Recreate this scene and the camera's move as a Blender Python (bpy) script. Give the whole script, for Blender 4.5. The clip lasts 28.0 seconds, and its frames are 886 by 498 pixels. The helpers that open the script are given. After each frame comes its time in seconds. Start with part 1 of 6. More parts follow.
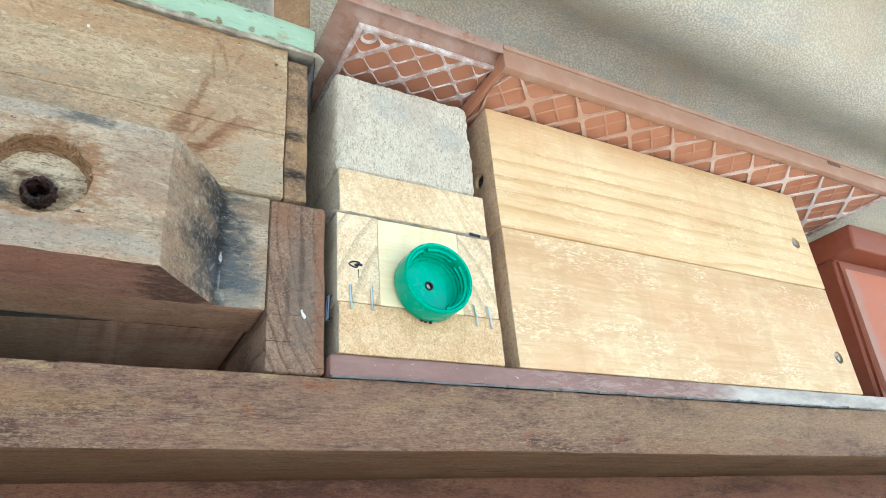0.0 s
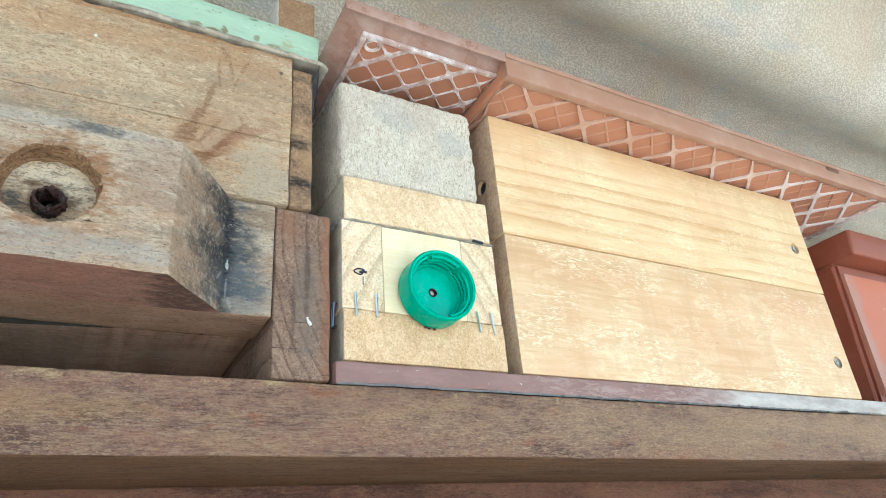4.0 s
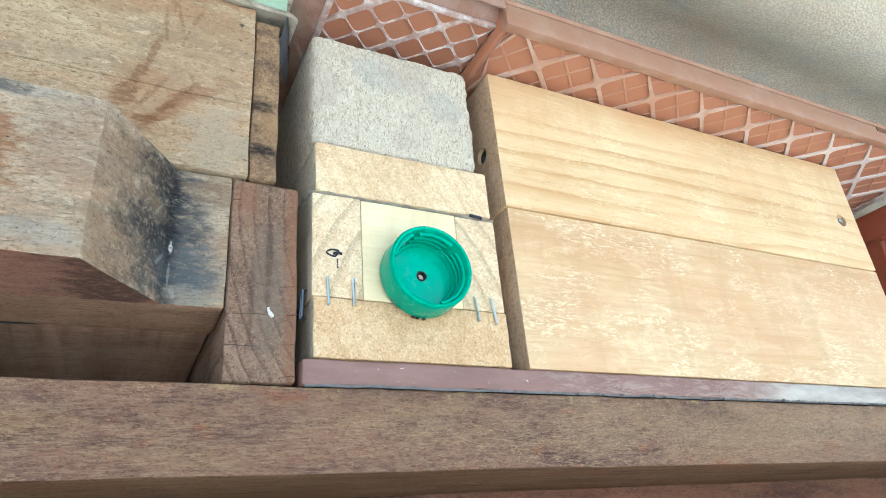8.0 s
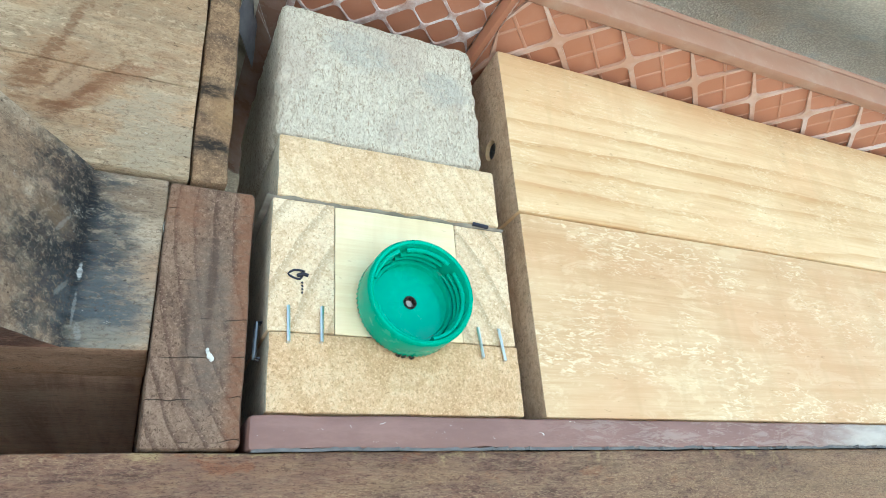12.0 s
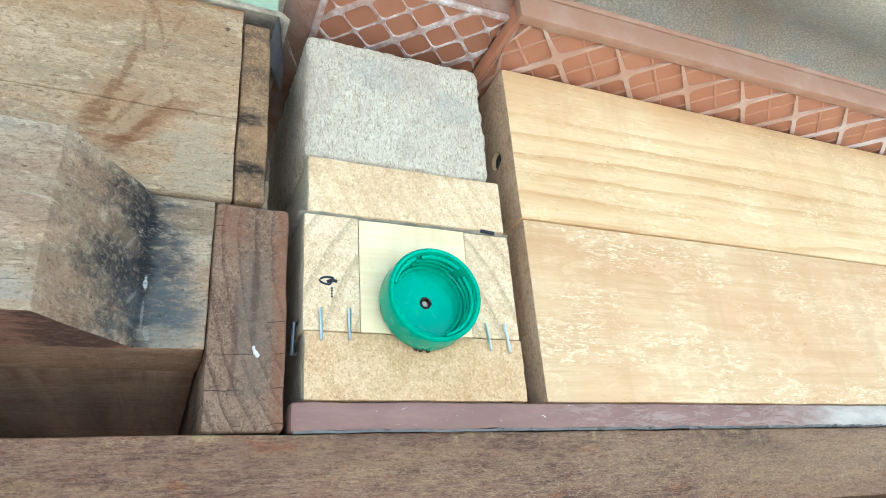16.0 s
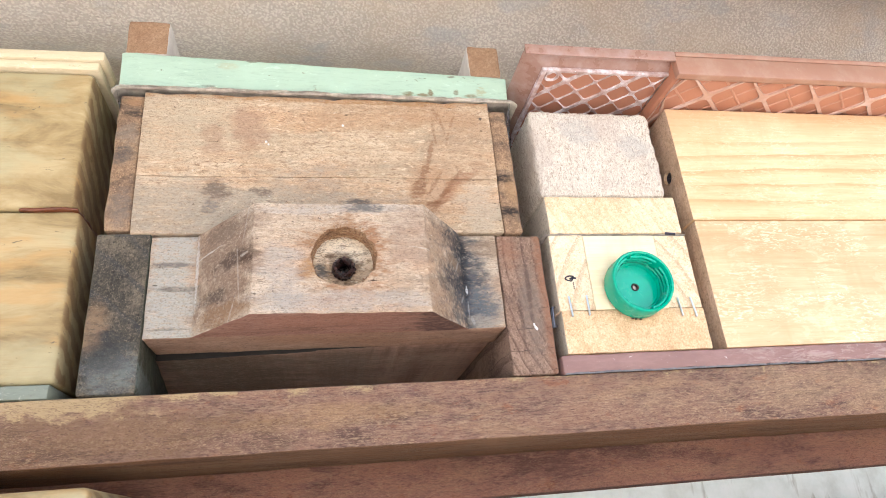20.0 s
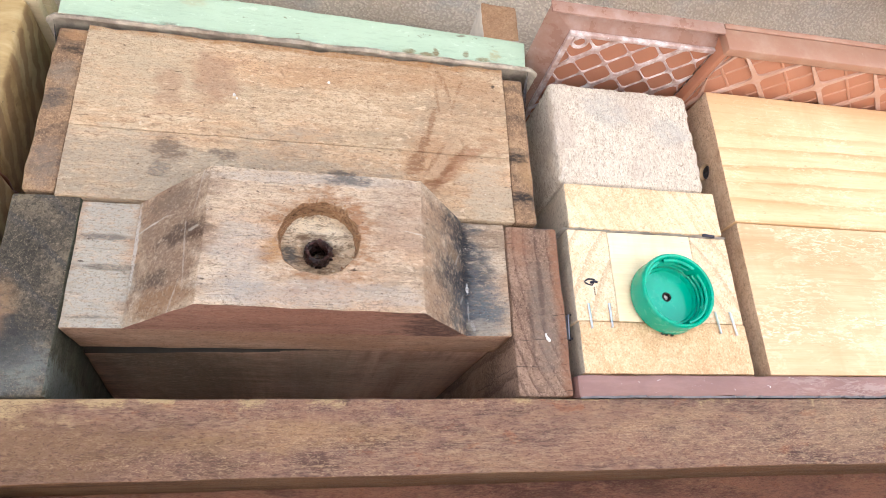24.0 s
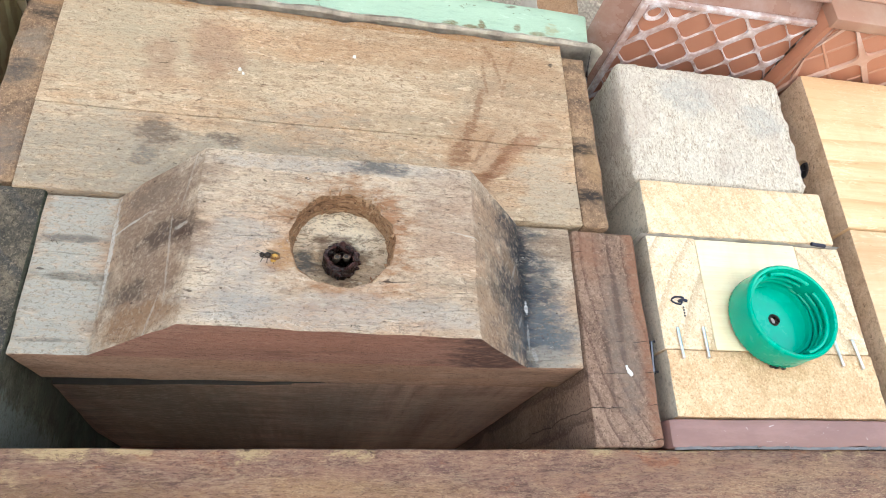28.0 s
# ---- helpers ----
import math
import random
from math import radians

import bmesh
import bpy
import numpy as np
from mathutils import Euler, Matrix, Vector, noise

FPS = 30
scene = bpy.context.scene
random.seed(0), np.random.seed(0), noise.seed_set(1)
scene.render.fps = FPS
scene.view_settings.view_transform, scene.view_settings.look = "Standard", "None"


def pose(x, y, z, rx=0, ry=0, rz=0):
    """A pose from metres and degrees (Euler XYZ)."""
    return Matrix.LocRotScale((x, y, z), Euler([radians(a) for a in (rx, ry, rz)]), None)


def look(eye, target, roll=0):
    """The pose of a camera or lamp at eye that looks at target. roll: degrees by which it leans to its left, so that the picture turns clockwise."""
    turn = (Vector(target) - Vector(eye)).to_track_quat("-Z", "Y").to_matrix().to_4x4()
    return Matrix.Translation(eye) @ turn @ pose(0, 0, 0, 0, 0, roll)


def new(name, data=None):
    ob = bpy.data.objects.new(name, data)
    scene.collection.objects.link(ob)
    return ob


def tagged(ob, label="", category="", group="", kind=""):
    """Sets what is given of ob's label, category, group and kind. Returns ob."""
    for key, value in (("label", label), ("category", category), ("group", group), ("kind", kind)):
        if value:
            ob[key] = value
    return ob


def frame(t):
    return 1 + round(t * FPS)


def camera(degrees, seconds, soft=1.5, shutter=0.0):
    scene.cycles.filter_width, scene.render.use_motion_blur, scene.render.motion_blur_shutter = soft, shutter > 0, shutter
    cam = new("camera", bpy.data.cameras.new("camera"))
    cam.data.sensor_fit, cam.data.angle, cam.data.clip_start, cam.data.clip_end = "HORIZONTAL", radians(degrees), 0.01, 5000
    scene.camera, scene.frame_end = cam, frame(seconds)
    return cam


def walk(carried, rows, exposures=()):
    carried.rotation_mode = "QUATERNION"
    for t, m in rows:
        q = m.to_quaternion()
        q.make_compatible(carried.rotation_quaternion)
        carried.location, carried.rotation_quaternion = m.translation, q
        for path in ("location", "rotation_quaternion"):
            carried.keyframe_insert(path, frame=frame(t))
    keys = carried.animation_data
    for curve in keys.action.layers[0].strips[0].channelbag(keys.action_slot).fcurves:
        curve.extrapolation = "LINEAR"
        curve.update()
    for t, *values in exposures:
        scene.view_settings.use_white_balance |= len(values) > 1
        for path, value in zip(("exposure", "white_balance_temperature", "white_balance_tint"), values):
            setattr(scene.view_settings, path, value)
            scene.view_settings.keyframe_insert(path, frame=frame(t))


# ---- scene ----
cam = camera(68.48, 28.0, soft=0.9)

PATH = [
    (0, look((0.05113, 0.03472, 0.03242), (0.50352, 0.80866, 0.47555), -4.953)),
    (0.5, look((0.04840, 0.03468, 0.03265), (0.49680, 0.81102, 0.47565), -5.196)),
    (1, look((0.04725, 0.03558, 0.03249), (0.49498, 0.80961, 0.48016), -4.959)),
    (1.5, look((0.04715, 0.03597, 0.03418), (0.49790, 0.80774, 0.48274), -4.964)),
    (2, look((0.04602, 0.03313, 0.03317), (0.49647, 0.80255, 0.48603), -5.052)),
    (2.5, look((0.04757, 0.03389, 0.03308), (0.50062, 0.80424, 0.48176), -5.108)),
    (3, look((0.04840, 0.03257, 0.03365), (0.50345, 0.79963, 0.48592), -5.126)),
    (3.5, look((0.04797, 0.03261, 0.03383), (0.50173, 0.80318, 0.48141), -5.051)),
    (5.5, look((0.04365, 0.03165, 0.03199), (0.50122, 0.80198, 0.47608), -5.205)),
    (6, look((0.04980, 0.03010, 0.03411), (0.50498, 0.80100, 0.47966), -5.523)),
    (6.5, look((0.04952, 0.03229, 0.03605), (0.50136, 0.80512, 0.48167), -5.371)),
    (7, look((0.05312, 0.03648, 0.03830), (0.49825, 0.81689, 0.47742), -5.254)),
    (7.5, look((0.07033, 0.05111, 0.04159), (0.50279, 0.84116, 0.47611), -5.400)),
    (8, look((0.08346, 0.06773, 0.05027), (0.51091, 0.86194, 0.48215), -5.259)),
    (8.5, look((0.09324, 0.08804, 0.05995), (0.53317, 0.87470, 0.49312), -5.303)),
    (9, look((0.08492, 0.09634, 0.06580), (0.53684, 0.87385, 0.50311), -4.343)),
    (9.5, look((0.12200, 0.09611, 0.07858), (0.52604, 0.90791, 0.50017), -3.893)),
    (10, look((0.11905, 0.10272, 0.08298), (0.51432, 0.91767, 0.50679), -4.395)),
    (10.5, look((0.12158, 0.12083, 0.09350), (0.50590, 0.94650, 0.50649), -5.104)),
    (11, look((0.12351, 0.12320, 0.09582), (0.51293, 0.94428, 0.51316), -4.527)),
    (11.5, look((0.12357, 0.11840, 0.09062), (0.51617, 0.94020, 0.50354), -4.723)),
    (12, look((0.11643, 0.10719, 0.08460), (0.51704, 0.92050, 0.50655), -4.291)),
    (12.5, look((0.11277, 0.10572, 0.08830), (0.50984, 0.92101, 0.50977), -4.145)),
    (14.5, look((0.11632, 0.09587, 0.08805), (0.51503, 0.91447, 0.50150), -4.790)),
    (15, look((0.11363, 0.09488, 0.08727), (0.50319, 0.91933, 0.49777), -4.629)),
    (15.5, look((0.11039, 0.09091, 0.08208), (0.49928, 0.91918, 0.48548), -4.994)),
    (16, look((0.10477, 0.07683, 0.07822), (0.48466, 0.90831, 0.48359), -4.567)),
    (16.5, look((0.10195, 0.07759, 0.07826), (0.48304, 0.90989, 0.48079), -4.490)),
    (17, look((0.10034, 0.06979, 0.07801), (0.48400, 0.90297, 0.47626), -4.379)),
    (17.5, look((0.09015, 0.05317, 0.06640), (0.41842, 0.90867, 0.46685), -3.739)),
    (18, look((0.06257, 0.03424, 0.05434), (0.35775, 0.90076, 0.45683), -3.092)),
    (18.5, look((0.02947, 0.00854, 0.04189), (0.27623, 0.89311, 0.43767), -3.144)),
    (19, look((0.01108, -0.02703, 0.03944), (0.21918, 0.87012, 0.42909), -3.695)),
    (19.5, look((0.00970, -0.04368, 0.04033), (0.19118, 0.85139, 0.44766), -4.732)),
    (20, look((0.01139, -0.03900, 0.04123), (0.19889, 0.86141, 0.43378), -5.214)),
    (20.5, look((0.01034, -0.02428, 0.04701), (0.19057, 0.87511, 0.44528), -3.549)),
    (22.5, look((0.01019, 0.01086, 0.06284), (0.20737, 0.90876, 0.45641), -1.882)),
    (23, look((0.01225, 0.01686, 0.06310), (0.21937, 0.91518, 0.45057), -1.935)),
    (23.5, look((0.01758, 0.01830, 0.06291), (0.22472, 0.91583, 0.45218), -1.992)),
    (24, look((0.01822, 0.02375, 0.06510), (0.22736, 0.92314, 0.44898), -2.318)),
    (24.5, look((0.02170, 0.02701, 0.06386), (0.23267, 0.92446, 0.45125), -2.381)),
    (25, look((0.01836, 0.02198, 0.06784), (0.22566, 0.91954, 0.45697), -2.427)),
    (25.5, look((0.01575, 0.01931, 0.06716), (0.22516, 0.91504, 0.45934), -2.206)),
    (26, look((0.01612, 0.02438, 0.06557), (0.22617, 0.92229, 0.45238), -2.148)),
    (26.5, look((0.01759, 0.02494, 0.06645), (0.22604, 0.92392, 0.45164), -2.023)),
    (27, look((0.02382, 0.02936, 0.06448), (0.25074, 0.92300, 0.45167), -1.822)),
    (27.5, look((0.01914, 0.03920, 0.06798), (0.23027, 0.93435, 0.46057), -1.390)),
    (28, look((0.01770, 0.08605, 0.08465), (0.20143, 0.97603, 0.50199), -1.487)),
]
walk(cam, PATH, exposures=[(0.0, 1.26, 5390, -7), (7.0, 1.27, 5340, -6), (12.0, 1.20, 5240, -10), (15.5, 1.26, 5250, -8), (17.0, 1.30, 5330, -7), (20.0, 1.54, 6050, 12), (23.0, 1.54, 6070, 13), (25.0, 1.55, 6020, 12), (28.0, 1.54, 5690, 3)])

# ---- light ----
world = bpy.data.worlds.new("World")
scene.world = world
world.use_nodes = True
_sky = world.node_tree.nodes.new("ShaderNodeTexSky")
_sky.sky_type = 'NISHITA'
_sky.sun_disc = False
_sky.sun_elevation = radians(58)
_sky.sun_rotation = radians(151)
_sky.air_density = 1.0
_sky.dust_density = 2.5
_bg = world.node_tree.nodes["Background"]
_bg.inputs["Strength"].default_value = 0.15
world.node_tree.links.new(_sky.outputs[0], _bg.inputs[0])

sun = bpy.data.lights.new("sun", "SUN")
sun.energy = 5.0
sun.angle = radians(0.6)
sun.color = (1.0, 0.96, 0.90)
sun_ob = new("sun", sun)
sun_ob.matrix_world = look((1.2, -2.2, 3.4), (0.0, 0.0, 0.0))


# ---- material tools ----
class G:
    """A small writer of node graphs."""

    def __init__(self, name):
        self.mat = bpy.data.materials.new(name)
        self.mat.use_nodes = True
        self.t = self.mat.node_tree
        self.bsdf = self.t.nodes["Principled BSDF"]
        self._co, self._kept = None, {}

    def put(self, sock, v):
        if isinstance(v, bpy.types.NodeSocket):
            self.t.links.new(v, sock)
        elif v is not None:
            if isinstance(v, tuple) and len(v) == 3 and sock.type == 'RGBA':
                v = (*v, 1)
            sock.default_value = v

    def co(self):
        if self._co is None:
            self._co = self.t.nodes.new("ShaderNodeTexCoord").outputs["Object"]
        return self._co

    def vec(self, scale=(1, 1, 1), at=(0, 0, 0), rot=(0, 0, 0), src=None):
        n = self.t.nodes.new("ShaderNodeMapping")
        self.put(n.inputs["Vector"], src or self.co())
        n.inputs["Scale"].default_value = scale
        n.inputs["Location"].default_value = at
        n.inputs["Rotation"].default_value = [radians(a) for a in rot]
        return n.outputs[0]

    def noise(self, vec, scale, detail=4, rough=0.55, warp=0.0, color=False):
        n = self.t.nodes.new("ShaderNodeTexNoise")
        self.put(n.inputs["Vector"], vec)
        for k, v in (("Scale", scale), ("Detail", detail), ("Roughness", rough), ("Distortion", warp)):
            n.inputs[k].default_value = v
        return n.outputs[1 if color else 0]

    def voro(self, vec, scale, out="Distance", feature='F1', rand=1.0):
        n = self.t.nodes.new("ShaderNodeTexVoronoi")
        n.feature = feature
        self.put(n.inputs["Vector"], vec)
        n.inputs["Scale"].default_value = scale
        n.inputs["Randomness"].default_value = rand
        return n.outputs[out]

    def wave(self, vec, scale, warp=2.0, detail=2, dscale=1.0, axis='Z', rings=False):
        n = self.t.nodes.new("ShaderNodeTexWave")
        n.wave_type = 'RINGS' if rings else 'BANDS'
        if rings:
            n.rings_direction = axis
        else:
            n.bands_direction = axis
        self.put(n.inputs["Vector"], vec)
        for k, v in (("Scale", scale), ("Distortion", warp), ("Detail", detail), ("Detail Scale", dscale)):
            n.inputs[k].default_value = v
        return n.outputs["Fac"]

    def m(self, op, a, b=0.0, clamp=False):
        n = self.t.nodes.new("ShaderNodeMath")
        n.operation, n.use_clamp = op, clamp
        self.put(n.inputs[0], a)
        self.put(n.inputs[1], b)
        return n.outputs[0]

    def fit(self, v, a, b, c=0.0, d=1.0):
        n = self.t.nodes.new("ShaderNodeMapRange")
        n.interpolation_type = 'SMOOTHSTEP'
        self.put(n.inputs["Value"], v)
        for k, x in (("From Min", a), ("From Max", b), ("To Min", c), ("To Max", d)):
            n.inputs[k].default_value = x
        return n.outputs[0]

    def ramp(self, v, *stops):
        n = self.t.nodes.new("ShaderNodeValToRGB")
        self.put(n.inputs[0], v)
        els = n.color_ramp.elements
        while len(els) < len(stops):
            els.new(0.5)
        for e, (p, c) in zip(els, stops):
            e.position, e.color = p, (*c, 1)
        return n.outputs[0]

    def mix(self, f, a, b, mode='MIX'):
        n = self.t.nodes.new("ShaderNodeMix")
        n.data_type, n.blend_type = 'RGBA', mode
        self.put(n.inputs[0], f)
        self.put(n.inputs[6], a)
        self.put(n.inputs[7], b)
        return n.outputs[2]

    def xyz(self):
        if "xyz" not in self._kept:
            n = self.t.nodes.new("ShaderNodeSeparateXYZ")
            self.put(n.inputs[0], self.co())
            self._kept["xyz"] = n.outputs
        return self._kept["xyz"]

    def spot(self, x, z, rx, rz, wob=0.35, freq=60.0, soft=0.5, turn=0.0):
        """A blot with an uneven outline round (x, z) on a front face."""
        n = self.t.nodes.new("ShaderNodeMapping")
        n.vector_type = 'TEXTURE'
        self.put(n.inputs["Vector"], self.co())
        n.inputs["Location"].default_value = (x, 0, z)
        n.inputs["Rotation"].default_value = (0, radians(-turn), 0)
        n.inputs["Scale"].default_value = (rx, 1e6, rz)
        d = self.t.nodes.new("ShaderNodeVectorMath")
        d.operation = 'LENGTH'
        self.put(d.inputs[0], n.outputs[0])
        if (freq, wob) not in self._kept:
            w = self.noise(self.vec((0.55, 1.6, 1.6)), freq, 6, 0.68)
            self._kept[freq, wob] = self.m('MULTIPLY', self.m('SUBTRACT', w, 0.5), 4.8 * wob)
        if "grain" not in self._kept:
            self._kept["grain"] = self.fit(self.noise(self.vec((260, 620, 620), (0.1, 1, 0.1)), 1.0, 4, 0.7, 0.6), 0.34, 0.54, 0.45, 1.0)
        mask = self.fit(self.m('ADD', d.outputs["Value"], self._kept[freq, wob]), 1.0 - soft, 1.0 + soft, 1.0, 0.0)
        return self.m('MULTIPLY', mask, self._kept["grain"])

    def rings(self, cx, cz, pitch, warp=0.0, wfreq=40.0):
        """How far along its growth ring a point of a sawn end lies, 0 to 1."""
        X, _, Z = self.xyz()
        dx, dz = self.m('SUBTRACT', X, cx), self.m('SUBTRACT', Z, cz)
        d = self.m('SQRT', self.m('ADD', self.m('MULTIPLY', dx, dx), self.m('MULTIPLY', dz, dz)))
        if warp:
            d = self.m('ADD', d, self.m('MULTIPLY', self.m('SUBTRACT', self.noise(self.vec((1, 0.2, 1)), wfreq, 3), 0.5), warp))
        return self.m('FRACT', self.m('ADD', self.m('DIVIDE', d, pitch), 50.0))

    def cracks(self, pitch, wob, thin, seed=0.0):
        """Fine cracks across the face, broken along their length."""
        X, _, Z = self.xyz()
        z = self.m('ADD', Z, self.m('MULTIPLY', self.noise(self.vec((1, 1, 0.15), (seed, 0, 0)), 45, 3), wob))
        f = self.m('FRACT', self.m('ADD', self.m('DIVIDE', z, pitch), 50.0))
        line = self.fit(self.m('ABSOLUTE', self.m('SUBTRACT', f, 0.5)), 0.0, thin, 1.0, 0.0)
        return self.m('MULTIPLY', line, self.fit(self.noise(self.vec((70, 1, 160), (seed, 3, 1)), 1.0, 2), 0.47, 0.56))

    def done(self, color, rough=0.7, bump=None, strength=0.3, dist=0.001, metal=0.0, spec=0.4, **more):
        b = self.bsdf
        self.put(b.inputs["Base Color"], color)
        self.put(b.inputs["Roughness"], rough)
        b.inputs["Metallic"].default_value = metal
        b.inputs["Specular IOR Level"].default_value = spec
        for k, v in more.items():
            self.put(b.inputs[k.replace("_", " ")], v)
        if bump is not None:
            n = self.t.nodes.new("ShaderNodeBump")
            n.inputs["Strength"].default_value = strength
            n.inputs["Distance"].default_value = dist
            self.put(n.inputs["Height"], bump)
            self.put(b.inputs["Normal"], n.outputs[0])
        return self.mat


def grain_wood(name, dark, mid, light, stretch=(6, 60, 60), rough=0.8, bump=0.5, streak=0.6, blots=(), pink=None, pit=0.8):
    """Weathered or sawn timber with its grain along x. blots: (x, z, rx, rz, colour, strength, freq)."""
    g = G(name)
    k = stretch[1] / 40.0
    a = g.noise(g.vec(stretch), 1.6, 7, 0.7, 0.5)
    m = g.noise(g.vec((18 * k, 190 * k, 190 * k), (1, 4, 2)), 1.0, 5, 0.72, 0.4)
    b = g.noise(g.vec((150, 620, 620)), 1.0, 5, 0.78, 0.5)
    c = g.noise(g.vec((9, 16, 16), (2, 0, 5)), 1.0, 4, 0.6)
    t = g.noise(g.vec((260, 620, 620), (0, 0, 7)), 1.0, 5, 0.78, 0.8)
    f = g.m('ADD', g.m('MULTIPLY', a, 0.4), g.m('ADD', g.m('MULTIPLY', c, 0.27), g.m('MULTIPLY', m, 0.33)))
    col = g.ramp(f, (0.40, dark), (0.5, mid), (0.60, light))
    if pink:
        col = g.mix(g.fit(g.noise(g.vec((7, 24, 24), (5, 1, 2)), 1.0, 5), 0.44, 0.62, 0.0, 0.7), col, pink)
    col = g.mix(g.fit(t, 0.53, 0.68, 0.0, 0.5), col, (min(1, light[0] * 1.3), min(1, light[1] * 1.3), min(1, light[2] * 1.3)))
    for x, z, rx, rz, tone, amount, freq, *turn in blots:
        col = g.mix(g.m('MULTIPLY', g.spot(x, z, rx, rz, 0.6, freq, 0.8, *turn), amount), col, tone)
    col = g.mix(g.fit(b, 0.47, 0.70, 0.0, 0.6), col, (dark[0] * 0.5, dark[1] * 0.5, dark[2] * 0.5))
    pits = g.fit(g.noise(g.vec((170, 480, 480), (3, 3, 3)), 1.0, 4, 0.7, 0.8), 0.60, 0.68)
    pits = g.m('MULTIPLY', pits, g.fit(g.noise(g.vec((20, 50, 50)), 1.0, 3), 0.42, 0.60))
    col = g.mix(g.m('MULTIPLY', pits, pit), col, (dark[0] * 0.25, dark[1] * 0.25, dark[2] * 0.25))
    h = g.m('SUBTRACT', g.m('ADD', g.m('ADD', a, g.m('MULTIPLY', b, 0.7)), g.m('MULTIPLY', g.m('ADD', t, m), 0.4)), pits)
    return g.done(col, rough, h, min(1.0, bump * 1.6), 0.0015)


def weathered(name, grey, mid, cream, warm, dark, blots=(), rough=0.88, speck=0.55, crack=0.0):
    """Sun-bleached planed board: soft tonal drifts, a torn and speckled skin, faint grain along x."""
    g = G(name)
    drift = g.noise(g.vec((11, 30, 30), (2, 0, 5)), 1.0, 5, 0.62, 0.4)
    bands = g.noise(g.vec((7, 150, 150), (1, 4, 2)), 1.0, 6, 0.72, 0.3)
    skin = g.noise(g.vec((240, 520, 520), (0, 0, 7)), 1.0, 6, 0.8, 1.2)
    tear = g.noise(g.vec((130, 330, 330), (7, 3, 2)), 1.0, 5, 0.74, 1.2)
    fuzz = g.noise(g.vec((700, 1000, 1000), (4, 2, 1)), 1.0, 3, 0.7, 0.6)
    patch = g.noise(g.vec((38, 80, 80), (3, 1, 6)), 1.0, 6, 0.72, 0.6)
    f = g.m('ADD', g.m('MULTIPLY', drift, 0.36), g.m('ADD', g.m('MULTIPLY', bands, 0.30), g.m('MULTIPLY', patch, 0.34)))
    col = g.ramp(f, (0.41, grey), (0.49, mid), (0.58, cream))
    col = g.mix(g.fit(g.noise(g.vec((12, 40, 40), (5, 1, 2)), 1.0, 6, 0.68), 0.46, 0.62, 0.0, 0.6), col, warm)
    torn = g.m('MULTIPLY', g.fit(skin, 0.51, 0.62), g.fit(patch, 0.40, 0.60, 0.3, 1.0))
    col = g.mix(g.m('MULTIPLY', torn, speck), col, dark)
    lift = g.m('MULTIPLY', g.fit(tear, 0.55, 0.63), g.fit(drift, 0.40, 0.58, 0.25, 1.0))
    col = g.mix(g.m('MULTIPLY', lift, speck * 0.8), col, dark)
    pale = g.m('MULTIPLY', g.fit(tear, 0.46, 0.38), g.fit(patch, 0.60, 0.44, 0.3, 1.0))
    col = g.mix(g.m('MULTIPLY', pale, speck * 0.8), col, (min(1, cream[0] * 1.25), min(1, cream[1] * 1.25), min(1, cream[2] * 1.25)))
    for x, z, rx, rz, tone, amount, freq, *more in blots:
        turn, soft = (list(more) + [0.0, 0.42][len(more):])[:2]
        col = g.mix(g.m('MULTIPLY', g.spot(x, z, rx, rz, 0.7, freq, soft, turn), amount), col, tone)
    col = g.mix(g.fit(fuzz, 0.53, 0.66, 0.0, 0.45), col, (dark[0] * 0.7, dark[1] * 0.7, dark[2] * 0.7))
    pits = g.fit(g.noise(g.vec((190, 520, 520), (3, 3, 3)), 1.0, 4, 0.65, 0.6), 0.66, 0.70)
    col = g.mix(g.m('MULTIPLY', pits, 0.7), col, (dark[0] * 0.3, dark[1] * 0.3, dark[2] * 0.3))
    h = g.m('SUBTRACT', g.m('ADD', g.m('ADD', g.m('MULTIPLY', bands, 0.5), g.m('MULTIPLY', fuzz, 0.3)), g.m('MULTIPLY', g.m('ADD', skin, tear), -0.7)), pits)
    if crack:
        for pitch, seed in ((0.0043, 2.0), (0.0061, 7.0)):
            c = g.m('MULTIPLY', g.cracks(pitch, 0.004, 0.045, seed), g.fit(patch, 0.44, 0.58))
            col = g.mix(g.m('MULTIPLY', c, crack), col, (dark[0] * 0.35, dark[1] * 0.35, dark[2] * 0.35))
            h = g.m('SUBTRACT', h, g.m('MULTIPLY', c, crack))
        flake = g.m('MULTIPLY', g.fit(skin, 0.40, 0.33), g.fit(patch, 0.50, 0.60))
        col = g.mix(g.m('MULTIPLY', flake, 0.8), col, (0.74, 0.68, 0.60))
    return g.done(col, rough, h, 1.0, 0.0018, spec=0.25)


